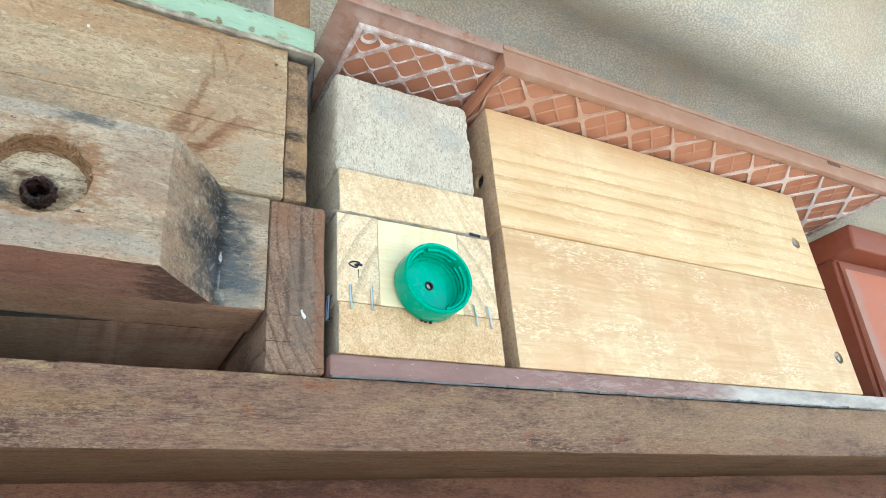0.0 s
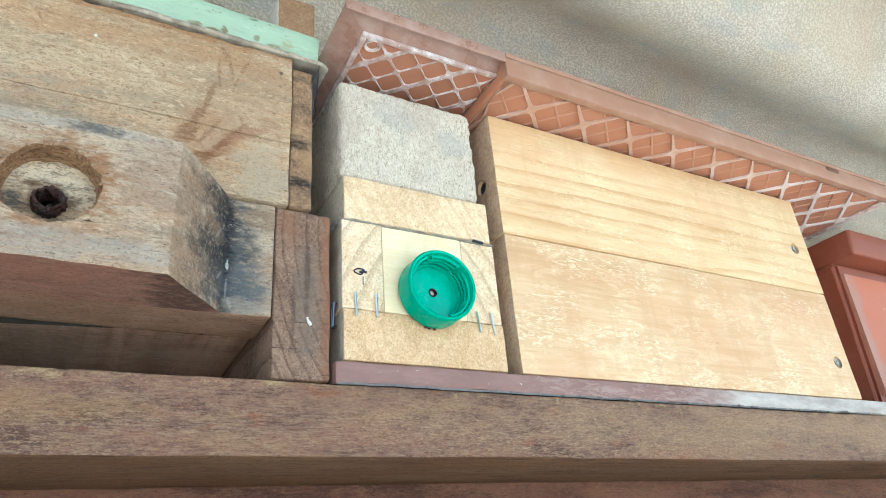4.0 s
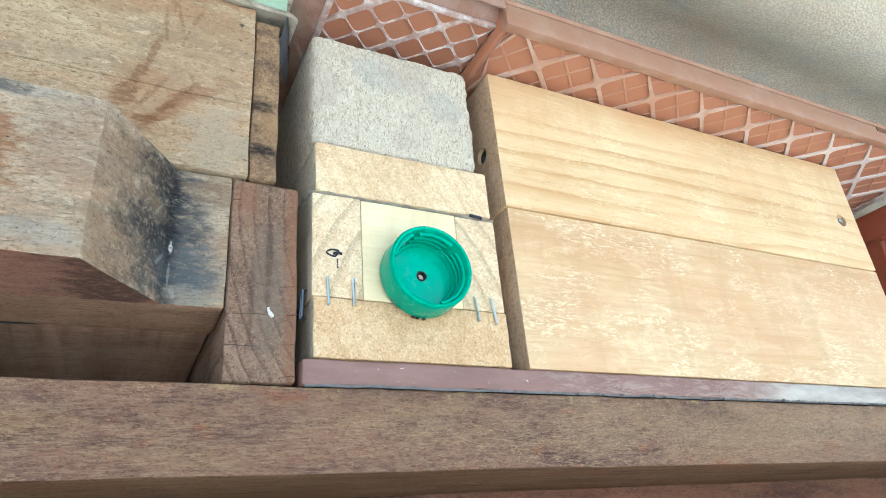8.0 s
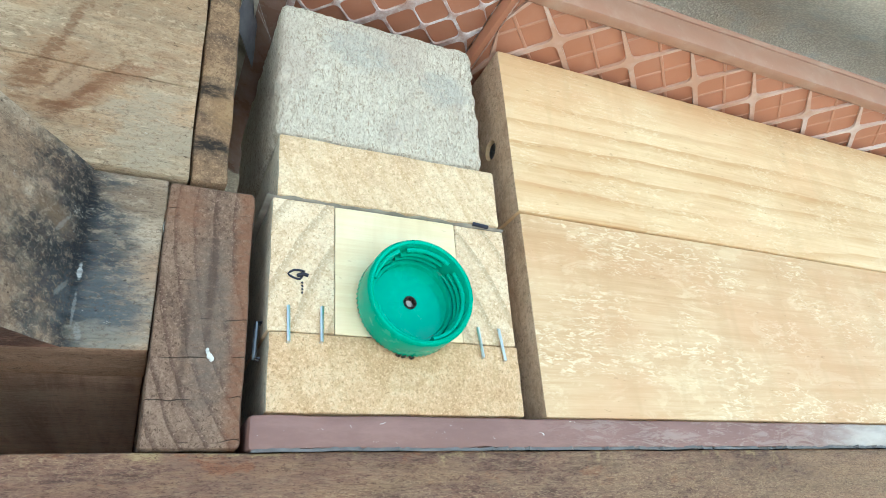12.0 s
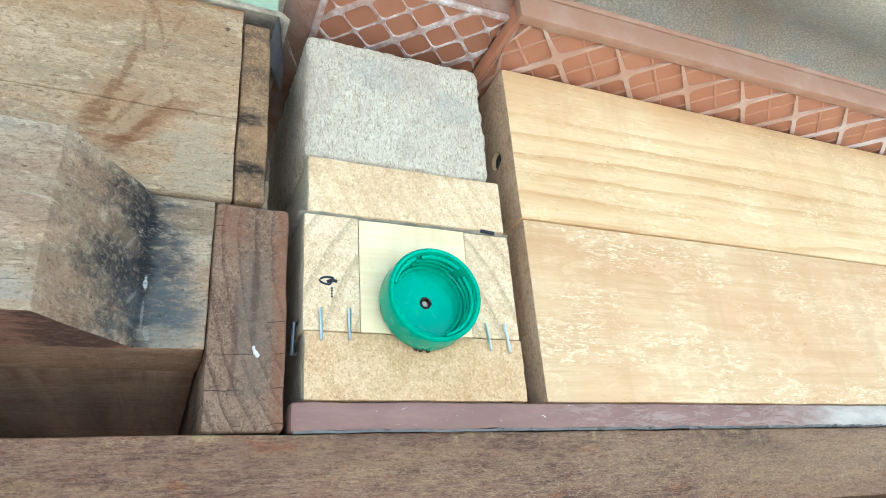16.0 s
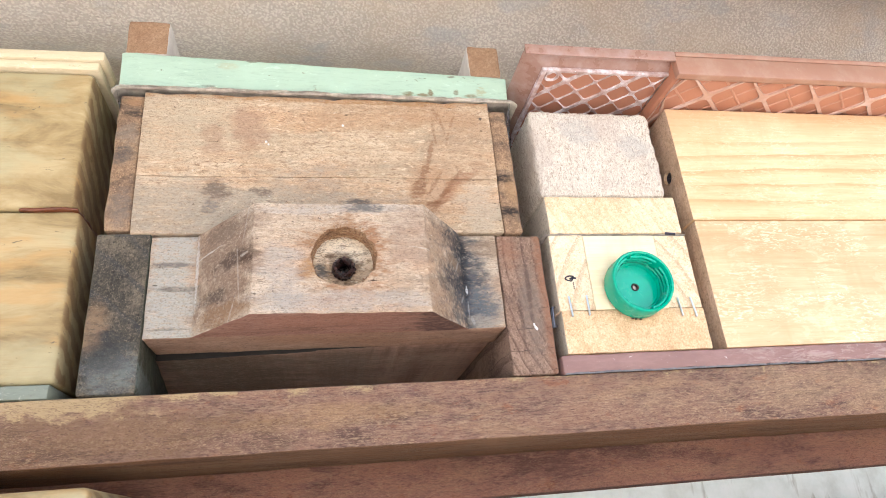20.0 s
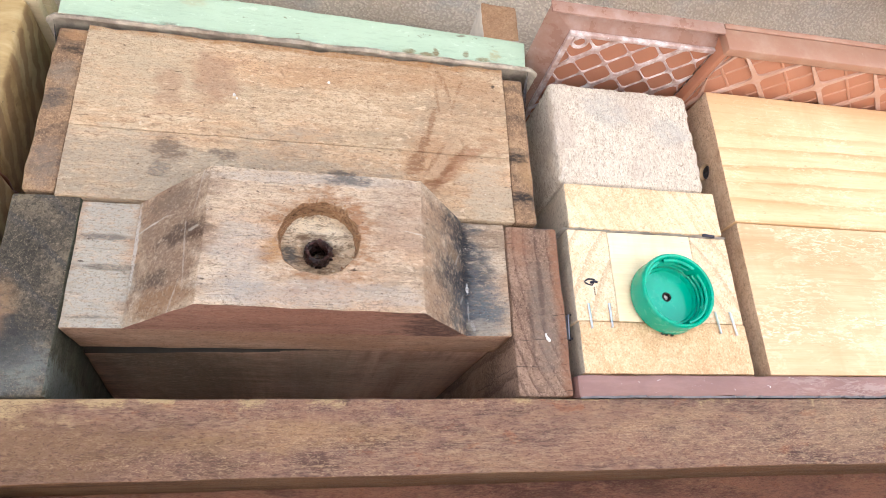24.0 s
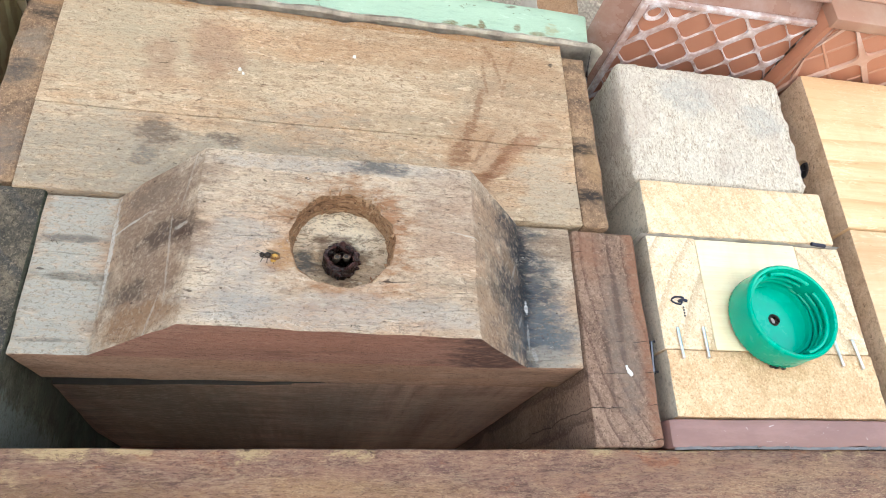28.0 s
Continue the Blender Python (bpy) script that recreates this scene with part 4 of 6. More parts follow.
def lathe(profile, centre, seg=64, closed=False):
    """Turns (radius, y) points round the y axis through centre (x, z)."""
    bm = bmesh.new()
    rings = []
    for r, y in profile:
        if r < 1e-6:
            rings.append([bm.verts.new((centre[0], y, centre[1]))])
        else:
            rings.append([bm.verts.new((centre[0] + r * math.cos(2 * math.pi * k / seg), y, centre[1] + r * math.sin(2 * math.pi * k / seg))) for k in range(seg)])
    pairs = list(zip(rings, rings[1:])) + ([(rings[-1], rings[0])] if closed else [])
    for a, b in pairs:
        for k in range(seg):
            q = [a[k % len(a)], a[(k + 1) % len(a)], b[(k + 1) % len(b)], b[k % len(b)]]
            q = [v for i, v in enumerate(q) if v not in q[:i]]
            if len(q) > 2:
                bm.faces.new(q)
    bmesh.ops.recalc_face_normals(bm, faces=bm.faces)
    return bm


def tube(points, r, seg=8):
    """A round wire through the points, closed at its ends."""
    bm = bmesh.new()
    pts = [Vector(p) for p in points]
    rings = []
    for i, p in enumerate(pts):
        d = (pts[min(i + 1, len(pts) - 1)] - pts[max(i - 1, 0)]).normalized()
        u = d.cross(Vector((0.13, 0.31, 0.94))).normalized()
        w = d.cross(u)
        rings.append([bm.verts.new(p + r * (math.cos(2 * math.pi * k / seg) * u + math.sin(2 * math.pi * k / seg) * w)) for k in range(seg)])
    for a, b in zip(rings, rings[1:]):
        for k in range(seg):
            bm.faces.new((a[k], a[(k + 1) % seg], b[(k + 1) % seg], b[k]))
    bm.faces.new(rings[0][::-1])
    bm.faces.new(rings[-1])
    bmesh.ops.recalc_face_normals(bm, faces=bm.faces)
    return bm


def carved(bm, cutter):
    """The mesh less the cutter."""
    obs = []
    for b in (bm, cutter):
        me = bpy.data.meshes.new("tmp")
        b.to_mesh(me)
        b.free()
        obs.append(new("tmp", me))
    mod = obs[0].modifiers.new("cut", 'BOOLEAN')
    mod.object, mod.operation, mod.solver = obs[1], 'DIFFERENCE', 'EXACT'
    deps = bpy.context.evaluated_depsgraph_get()
    deps.update()
    out = bmesh.new()
    out.from_mesh(obs[0].evaluated_get(deps).to_mesh())
    for o in obs:
        bpy.data.objects.remove(o)
    return out


F = 0.312          # the plane of the hive fronts

# ---- setting ----
def build_setting():
    bm = bmesh.new()
    bmesh.ops.create_grid(bm, x_segments=4, y_segments=4, size=40.0)
    single("ground", bm, M["ground"], (0, 0, -1.05), "pale grey concrete ground below the shelf", "ground", kind="structure")
    bm = slab(-4.0, 6.0, 1.10, 1.25, -1.05, 1.50, 0.004)
    single("wall_back", bm, M["wall"], (0.5, 1.17, -1.05), "pale weathered limewashed wall behind the shelf", "wall", kind="structure")
    # corrugated sheet: waves run along x
    bm = bmesh.new()
    n, pitch, amp, z0 = 330, 0.177, 0.0225, 0.463
    lines = []
    for k in range(n + 1):
        y = -0.06 + 0.96 * k / n
        z = z0 + amp * math.sin(2 * math.pi * (y - 0.339) / pitch)
        lines.append([bm.verts.new((x, y, z)) for x in (-2.6, -0.8, 0.0, 0.4, 1.0, 2.8)])
    tops = [[bm.verts.new(v.co + Vector((0, 0, 0.006))) for v in row] for row in lines]
    for rows, flip in ((lines, 1), (tops, 0)):
        for a, b in zip(rows, rows[1:]):
            for i in range(5):
                q = (a[i], a[i + 1], b[i + 1], b[i])
                bm.faces.new(q[::-1] if flip else q)
    for i in range(5):
        bm.faces.new((lines[0][i], lines[0][i + 1], tops[0][i + 1], tops[0][i]))
        bm.faces.new((lines[-1][i + 1], lines[-1][i], tops[-1][i], tops[-1][i + 1]))
    bmesh.ops.rotate(bm, verts=bm.verts, cent=(0.70, 0.339, 0.463), matrix=Matrix.Rotation(radians(2.4), 3, 'Z'))
    single("roof", bm, M["roof"], (0, 0.4, 0.461), "grey-beige corrugated fibre cement roof sheet with woven imprint", "roof", kind="structure")


def build_shelf():
    sh = thing("shelf", (0.0, 0.4, -1.05), "old red-brown stained timber shelf carrying the hives", "shelf")
    bm = slab(-1.0, 1.5, F + 0.0005, 0.400, 0.083, 0.1155, 0.0012, 0.02, 0.0005, 70, 3)
    for x, w in ((0.0392, 0.0024), (0.0375, 0.0013), (-0.002, 0.0013), (0.060, 0.0008)):
        nick = bmesh.new()
        bmesh.ops.create_icosphere(nick, subdivisions=2, radius=1.0, matrix=Matrix.LocRotScale((x, F - 0.0003, 0.1155), None, (w, 0.0035, w * 0.8)))
        roughen(nick, 0.0003, 900, x)
        bm = carved(bm, nick)
    bm.normal_update()
    for f in bm.faces:
        f.material_index = 1 if f.normal.z < -0.7 else 0
    for v in bm.verts:
        if v.co.z < 0.09 and v.co.x > 0.25:
            v.co.z -= 0.004 * (v.co.x - 0.25)
    part("front_plank", bm, [M["beam"], M["plank_under"]], sh)
    part("rear_plank", slab(-1.0, 1.5, 0.540, 0.68, 0.085, 0.1150, 0.0015, 0.1, 0.0005, 50, 9), M["beam"], sh)
    part("bearer", slab(-1.0, 1.5, 0.401, 0.441, 0.057, 0.0845, 0.0015, 0.04, 0.0006, 40, 7), M["bearer"], sh, "dark red-brown bearer under the planks")
    for x in (-0.95, 1.42):
        part("leg", slab(x, x + 0.07, 0.442, 0.512, -1.05, 0.0845, 0.003), M["bearer"], sh)


def screw(x, y, z, r, parent, facing="y", slot=0.3, dark=False):
    """A countersunk cross-head screw; facing: the way its head looks (y: the front, x: the left side)."""
    bm = lathe(((0.0, 0.0011), (r * 0.5, 0.0008), (r * 0.95, 0.0003), (r, 0.0008), (r * 0.9, 0.003), (0.0, 0.006)), (0, 0), 24)
    for a in (slot, slot + math.pi / 2):
        c = slab(-r * 0.75, r * 0.75, -0.001, 0.0016, -r * 0.13, r * 0.13, 0)
        bmesh.ops.rotate(c, verts=c.verts, cent=(0, 0, 0), matrix=Matrix.Rotation(a, 3, 'Y'))
        bm = carved(bm, c)
    if facing == "x":
        bmesh.ops.rotate(bm, verts=bm.verts, cent=(0, 0, 0), matrix=Matrix.Rotation(radians(-90), 3, 'Z'))
    bmesh.ops.translate(bm, verts=bm.verts, vec=(x, y, z))
    return part("screw", bm, M["screw_dark"] if dark else M["screw"], parent, "blackened countersunk screw" if dark else "dull countersunk screw", smooth=False)


def countersink(bm, x, z, r):
    return carved(bm, lathe(((0.0, F - 0.01), (r * 1.15, F - 0.01), (r * 1.15, F + 0.0012), (r, F + 0.003), (0.0, F + 0.007)), (x, z), 24))


def ends(bm):
    """The second material on the sawn ends."""
    bm.normal_update()
    for f in bm.faces:
        if abs(f.normal.x) > 0.7:
            f.material_index = 1


def ended(bm):
    ends(bm)
    return bm


# ---- the yellow pine hive ----
def build_pine_hive():
    hv = thing("pine_hive_box", (0.41, 0.40, 0.127), "yellow treated pine hive box of two stacked boards", "beehive")
    up = slab(0.2540, 0.568, F - 0.0005, 0.50, 0.2135, 0.3015, 0.0011, 0.03, 0.0003, 40, 1, 2)
    up = countersink(up, 0.549, 0.252, 0.0042)
    hole = lathe(((0.0, -0.01), (0.005, -0.01), (0.005, 0.002), (0.004, 0.008), (0.0, 0.010)), (0, 0), 24)
    bmesh.ops.rotate(hole, verts=hole.verts, cent=(0, 0, 0), matrix=Matrix.Rotation(radians(-90), 3, 'Z'))
    bmesh.ops.translate(hole, verts=hole.verts, vec=(0.2535, 0.328, 0.254))
    up = carved(up, hole)
    ends(up)
    part("upper_board", up, [M["pine_a"], M["pine_end"]], hv, "yellow pine board with dark growth lines")
    lo = slab(0.2548, 0.5685, F, 0.50, 0.127, 0.2130, 0.0011, 0.03, 0.0003, 40, 2, 2)
    lo = countersink(lo, 0.553, 0.155, 0.0042)
    ends(lo)
    part("lower_board", lo, [M["pine_b"], M["pine_end"]], hv, "yellow pine board with pale scuffs")
    screw(0.549, F + 0.0008, 0.252, 0.0036, hv)
    screw(0.553, F + 0.0010, 0.155, 0.0036, hv, slot=0.8)
    screw(0.2552, 0.328, 0.254, 0.0042, hv, "x", dark=True)


# ---- the small hive with the bottle cap ----
def staple(x, z0, z1, parent, lean=0.0, side=False):
    c = 0.0011
    if side:
        pts = [(x + c, z0[0], z0[1]), (x - 0.0006, z0[0], z0[1]), (x - 0.0006, z1[0], z1[1]), (x + c, z1[0], z1[1])]
    else:
        pts = [(x, F + c, z1), (x, F - 0.0008, z1 - 0.0004), (x + lean, F - 0.0008, z0 + 0.0004), (x + lean, F + c, z0)]
    return part("staple", tube(pts, 0.00062, 6), M["screw_dark"] if side else M["steel"], parent, "dull steel staple" if side else "bright steel staple")


def bottle_cap(parent, cx=0.2012, cz=0.1662):
    y1, y0, R = F - 0.0008, F - 0.0152, 0.0196
    prof = [(0.0024, y1), (R - 0.0010, y1), (R - 0.0002, y1 - 0.001), (R, y1 - 0.003), (R, y0 + 0.0015), (R - 0.0004, y0 + 0.0004), (R - 0.001, y0),
            (R - 0.0018, y0 + 0.0004), (R - 0.0022, y0 + 0.0016), (R - 0.0022, y1 - 0.0034), (R - 0.0036, y1 - 0.0028), (R - 0.0042, y1 - 0.0042),
            (R - 0.0052, y1 - 0.0042), (R - 0.0056, y1 - 0.0022), (0.0024, y1 - 0.0021)]
    bm = lathe(prof, (cx, cz), 96, closed=True)
    cap = part("bottle_cap", bm, M["cap"], parent, "green plastic screw cap with a hole in its middle")
    # broken thread inside the wall
    for k, yy in enumerate((y0 + 0.0026, y0 + 0.0060, y0 + 0.0092)):
        for a0, a1 in ((-78, 34), (46, 104), (116, 165), (195, 262)):
            pts = []
            for i in range(13):
                a = radians(a0 + k * 4 + (a1 - a0) * i / 12)
                r = R - 0.0029
                pts.append((cx + r * math.cos(a), yy + 0.0010 * i / 12, cz + r * math.sin(a)))
            part("thread", tube(pts, 0.0009, 8), M["cap"], cap)
    for a in (256, 262, 271):
        bm = bmesh.new()
        bmesh.ops.create_icosphere(bm, subdivisions=2, radius=1.0, matrix=Matrix.LocRotScale((cx + R * math.cos(radians(a)), y1 - 0.0004, cz + R * math.sin(radians(a))), None, (0.0010, 0.0010, 0.0006)))
        roughen(bm, 0.0003, 900, a)
        part("resin_dab", bm, M["resin"], cap)
    # small grip teeth at the foot of the wall
    bm = bmesh.new()
    for i in range(72):
        a = 2 * math.pi * i / 72
        m4 = Matrix.Translation((cx + R * math.cos(a), y1 - 0.0026, cz + R * math.sin(a))) @ Matrix.Rotation(-a, 4, 'Y')
        bmesh.ops.create_cube(bm, size=1.0, matrix=m4 @ Matrix.Diagonal((0.00016, 0.0030, 0.0006, 1)))
    part("grip_teeth", bm, M["cap"], cap)
    ring = lathe(((0.0026, y1 - 0.0021), (0.0023, y1 - 0.0026), (0.0018, y1 - 0.0025), (0.0016, y1 - 0.0012), (0.0018, y1 + 0.0004)), (cx, cz), 24)
    roughen(ring, 0.0002, 900, 2)
    part("entrance_ring", ring, M["resin"], cap, "small dark resin ring round the hole")
    part("entrance_plug", lathe(((0.0, y1 - 0.0006), (0.0012, y1 - 0.0009), (0.0019, y1)), (cx, cz), 16), M["blockside"], cap)
    return cap


def build_cap_hive():
    hv = thing("small_pine_hive", (0.198, 0.37, 0.127), "small pine hive built from end-grain pieces with a green cap entrance", "beehive")
    part("base_piece", ended(slab(0.1526, 0.2455, F, 0.43, 0.1272, 0.1533, 0.0008, 0.006, 0.0003, 160, 1)), [M["end_pine"], M["side_grey"]], hv, "sawn pine end grain piece")
    part("side_piece", ended(slab(0.1518, 0.1745, F, 0.43, 0.1535, 0.2030, 0.0008, 0.006, 0.0003, 160, 2)), [M["end_pine_side"], M["side_grey"]], hv)
    part("side_piece", slab(0.2230, 0.2452, F + 0.0002, 0.43, 0.1535, 0.2024, 0.0008, 0.006, 0.0003, 160, 3), M["end_pine_side_b"], hv)
    inset = slab(0.1746, 0.2229, F + 0.0003, 0.43, 0.1536, 0.2026, 0.0004, 0.008, 0.0002, 120, 4)
    inset = carved(inset, lathe(((0.0, F - 0.01), (0.0022, F - 0.01), (0.0022, F + 0.012), (0.0, F + 0.012)), (0.2012, 0.1662), 20))
    part("inset_panel", inset, M["inset"], hv, "pale smooth inset panel")
    bottle_cap(hv)
    staple(0.1585, 0.1495, 0.1625, hv, 0.0004)
    staple(0.1698, 0.1500, 0.1630, hv, 0.0)
    staple(0.2290, 0.1480, 0.1600, hv, 0.0011)
    staple(0.2378, 0.1472, 0.1600, hv, 0.0014)
    for y in (0.3180, 0.3205):
        staple(0.1503, (y, 0.158), (y + 0.001, 0.146), hv, 0, True)
    # hand-drawn loop with a short tail
    pts = [(0.1610 + 0.0026 * math.cos(a) + 0.0005 * math.sin(3 * a), F - 0.0003, 0.1740 + 0.0016 * math.sin(a) + 0.0003 * math.sin(2 * a + 1)) for a in [0.5 + 0.42 * i for i in range(14)]]
    part("ink_mark", tube(pts, 0.00038, 6), M["ink"], hv, "dark inked loop")
    part("ink_mark", tube([(0.1612, F - 0.0004, 0.1733), (0.1632, F - 0.0005, 0.1742), (0.1650, F - 0.0004, 0.1737)], 0.00065, 6), M["ink"], hv)
    for z in (0.1712, 0.1700, 0.1688, 0.1676):
        part("ink_dot", tube([(0.1629, F - 0.0003, z), (0.1632, F - 0.0003, z - 0.0006)], 0.00035, 6), M["ink"], hv)
    # creased plastic sheet under the lid piece
    bm = bmesh.new()
    rows = []
    for i in range(61):
        x = 0.1498 + 0.0957 * i / 60
        wob = noise.noise(Vector((x * 160, 2, 0)))
        z = 0.2036 - 0.0006 * i / 60 + 0.0004 * wob
        rows.append([bm.verts.new((x, y, z + dz)) for y, dz in ((0.42, 0.0), (F + 0.001, 0.0), (F - 0.0007 - 0.0008 * wob, -0.0001 + 0.0003 * wob), (F + 0.001, -0.0003), (0.42, -0.0003))])
    for a, b in zip(rows, rows[1:]):
        for k in range(4):
            bm.faces.new((a[k], b[k], b[k + 1], a[k + 1]))
    part("plastic_sheet", bm, M["clear"], hv, "creased grey plastic sheet under the lid")
    bm = tube([(0.2310, F - 0.001, 0.2034), (0.2345, F - 0.0016, 0.2027), (0.2375, F - 0.001, 0.2028)], 0.0009, 6)
    part("ink_mark", bm, M["ink"], hv)
    part("lid_piece", ended(slab(0.1530, 0.2434, F - 0.0008, 0.43, 0.2037, 0.2300, 0.0012, 0.006, 0.0003, 150, 6)), [M["end_pine_lid"], M["side_grey"]], hv, "pale pine lid piece with slanting grain")
    # the rough grey block on top
    bm = slab(0.1518, 0.2405, F + 0.0005, 0.42, 0.2303, 0.2975, 0.004, 0.0022, 0.0, seg=3)
    for v in bm.verts:
        p = v.co
        v.co = p + noise.noise_vector(p * 420) * 0.00075 + noise.noise_vector(p * 90) * 0.0007
        if p.x > 0.232:
            v.co.x += 0.0022 * noise.noise(Vector((3.0, p.y * 60, p.z * 170)))
    single("rough_block", bm, M["grey_block"], (0.196, 0.37, 0.231), "rough light grey weathered block on the small hive", "block")
    bm = slab(0.1478, 0.99, F - 0.001, 0.50, 0.1160, 0.1266, 0.0016, 0.01, 0.0004, 110, 5)
    for v in bm.verts:
        if v.co.z < 0.118 and v.co.y < 0.32:
            v.co.z += 0.0008 * noise.noise(Vector((v.co.x * 90, 0, 1)))
    single("base_board", bm, M["maroon"], (0.36, 0.37, 0.116), "chipped maroon painted board under the hives", "board")
    bm = bmesh.new()
    rows = []
    for i in range(281):
        x = 0.149 + 0.42 * i / 280
        w1, w2 = noise.noise(Vector((x * 70, 3, 0))), noise.noise(Vector((x * 520, 7, 0)))
        out = 0.0007 + (0.0008 * w1 + 0.0007 * w2) * (1.0 + 1.6 * min(1.0, max(0.0, (x - 0.20) / 0.08)))
        rows.append([bm.verts.new((x, y, z)) for y, z in ((0.43, 0.1159), (F - 0.0005, 0.1160 + 0.0002 * w2), (F - out, 0.1164 + 0.0006 * w1 + 0.0004 * w2), (F - out, 0.1154 + 0.0005 * w1), (F - 0.0005, 0.1156), (0.43, 0.1156))])
    for a, c in zip(rows, rows[1:]):
        for k in range(5):
            bm.faces.new((a[k], c[k], c[k + 1], a[k + 1]))
    single("plastic_liner", bm, M["liner"], (0.36, 0.37, 0.1156), "torn grey plastic liner between board and shelf", "plastic film")


# ---- the dark old hive ----
def build_dark_hive():
    hv = thing("old_wooden_hive", (0.0, 0.38, 0.116), "old weathered wooden hive with a bored entrance block", "beehive")
    bm = slab(-0.0915, 0.1235, F - 0.0015, 0.345, 0.2418, 0.3005, 0.0004, 0.006, 0.0005, 60, 1)
    for v in bm.verts:
        if v.co.z > 0.297:
            v.co.z -= 0.0022 * max(0, noise.noise(Vector((v.co.x * 70, 0, 4)))) + 0.0008
    part("front_panel", bm, M["panel"], hv, "weathered tan board with a brown knot")
    part("front_panel", slab(-0.0915, 0.1235, F - 0.0012, 0.345, 0.2045, 0.2416, 0.0004, 0.006, 0.0005, 60, 1), M["panel"], hv, "greyer weathered board above the entrance block")
    for x0, x1, z0, z1, s in ((-0.1062, -0.0920, 0.2075, 0.2990, 3), (0.1240, 0.1362, 0.2045, 0.2955, 4)):
        bm = slab(x0, x1, F + 0.0005, 0.44, z0, z1, 0.0016, 0.006, 0.0008, 110, s)
        part("side_board", bm, M["batten"], hv, "stained rough end-grain side board")
    bm = slab(-0.1085, -0.0802, F - 0.0004, 0.56, 0.1162, 0.2056, 0.0018, 0.007, 0.0005, 90, 5)
    for v in bm.verts:
        v.co.x -= 0.125 * max(0.0, min(v.co.y, 0.5) - F - 0.002) * min(1.0, max(0.0, (v.co.x + 0.1085) / 0.0283))
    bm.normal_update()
    # the inner face takes a dark greenish colour of its own
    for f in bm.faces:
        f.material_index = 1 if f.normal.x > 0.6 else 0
    part("lower_side", bm, [M["post_l"], M["inner_green"]], hv, "blackened grey end-grain board, greenish inside")
    part("lower_side", slab(0.1182, 0.1458, F - 0.0004, 0.56, 0.1162, 0.2028, 0.0018, 0.007, 0.0005, 90, 6), M["post_r"], hv, "red-brown end-grain board with cracks")
    # entrance block: raised middle with sloping ends
    x = (-0.0800, -0.0556, -0.0222, 0.0690, 0.0955, 0.1178)
    yb, yf = F + 0.0005, F - 0.0325
    outline = [(x[1], yb), (x[2], yf), (x[3], yf), (x[4], yb)]
    bm = bmesh.new()
    lo = [bm.verts.new((a, b, 0.1440)) for a, b in outline]
    hi = [bm.verts.new((a, b, 0.2035)) for a, b in outline]
    lo[0].co.z, lo[1].co.z, lo[2].co.z = 0.1446, 0.1458, 0.1446
    for i in (1, 2):
        hi[i].co.z = 0.2090
        hi[i].co.y += 0.003
    bm.faces.new(lo)
    bm.faces.new(hi[::-1])
    for i in range(4):
        bm.faces.new((lo[i], hi[i], hi[(i + 1) % 4], lo[(i + 1) % 4]))
    bmesh.ops.triangulate(bm, faces=bm.faces)
    bmesh.ops.recalc_face_normals(bm, faces=bm.faces)
    cut_up(bm, 0.005, (0, 2))
    roughen(bm, 0.0005, 80, 2)
    roughen(bm, 0.0002, 400, 5)
    cc = (0.0245, 0.1775)
    prof = [(0.0, F - 0.05), (0.0180, F - 0.05), (0.0180, yf), (0.0172, yf + 0.0016), (0.0166, yf + 0.004), (0.0165, yf + 0.007), (0.0163, yf + 0.010), (0.0160, F - 0.0195)]
    prof += [(0.0135, F - 0.0193), (0.0110, F - 0.0192), (0.0085, F - 0.0191), (0.0052, F - 0.0190), (0.0049, F - 0.003), (0.0, F - 0.003)]
    hole = lathe(prof, cc, 128)
    for v in hole.verts:
        d = math.hypot(v.co.x - cc[0], v.co.z - cc[1])
        if v.co.y > F - 0.022 and d < 0.0075:
            v.co.z -= 0.0035
        p, q = v.co * 420, v.co * 170
        rim = 0.0015 if d > 0.0168 else 0.0008
        v.co.x += 0.0005 * noise.noise(p) + rim * noise.noise(q)
        v.co.z += 0.0005 * noise.noise(p + Vector((9, 0, 0))) + rim * noise.noise(q + Vector((5, 0, 0)))
        v.co.y += 0.0015 * noise.noise(q + Vector((2, 7, 0))) + 0.0004 * noise.noise(p + Vector((2, 0, 4)))
    bm = carved(bm, hole)
    bm.normal_update()
    for f in bm.faces:
        c = f.calc_center_median()
        d = max(math.hypot(v.co.x - cc[0], v.co.z - cc[1]) for v in f.verts)
        bored = d < 0.0196 and c.z > 0.150 and c.y < F - 0.002 and (c.y > yf + 0.006 or f.normal.y > -0.75)
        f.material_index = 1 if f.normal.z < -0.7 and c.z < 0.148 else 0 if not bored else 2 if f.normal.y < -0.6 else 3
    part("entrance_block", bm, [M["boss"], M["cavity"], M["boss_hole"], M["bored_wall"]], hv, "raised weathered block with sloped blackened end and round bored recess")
    bm = slab(x[0], x[5], F + 0.0008, 0.3445, 0.1446, 0.2035, 0.0007, 0.005, 0.0004, 90, 4)
    bm.normal_update()
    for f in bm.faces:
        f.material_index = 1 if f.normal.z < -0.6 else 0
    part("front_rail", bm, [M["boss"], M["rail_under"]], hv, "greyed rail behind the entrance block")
    # torn crumbs of brown wood on the rim and wall of the bore
    rnd = random.Random(11)
    bm = bmesh.new()
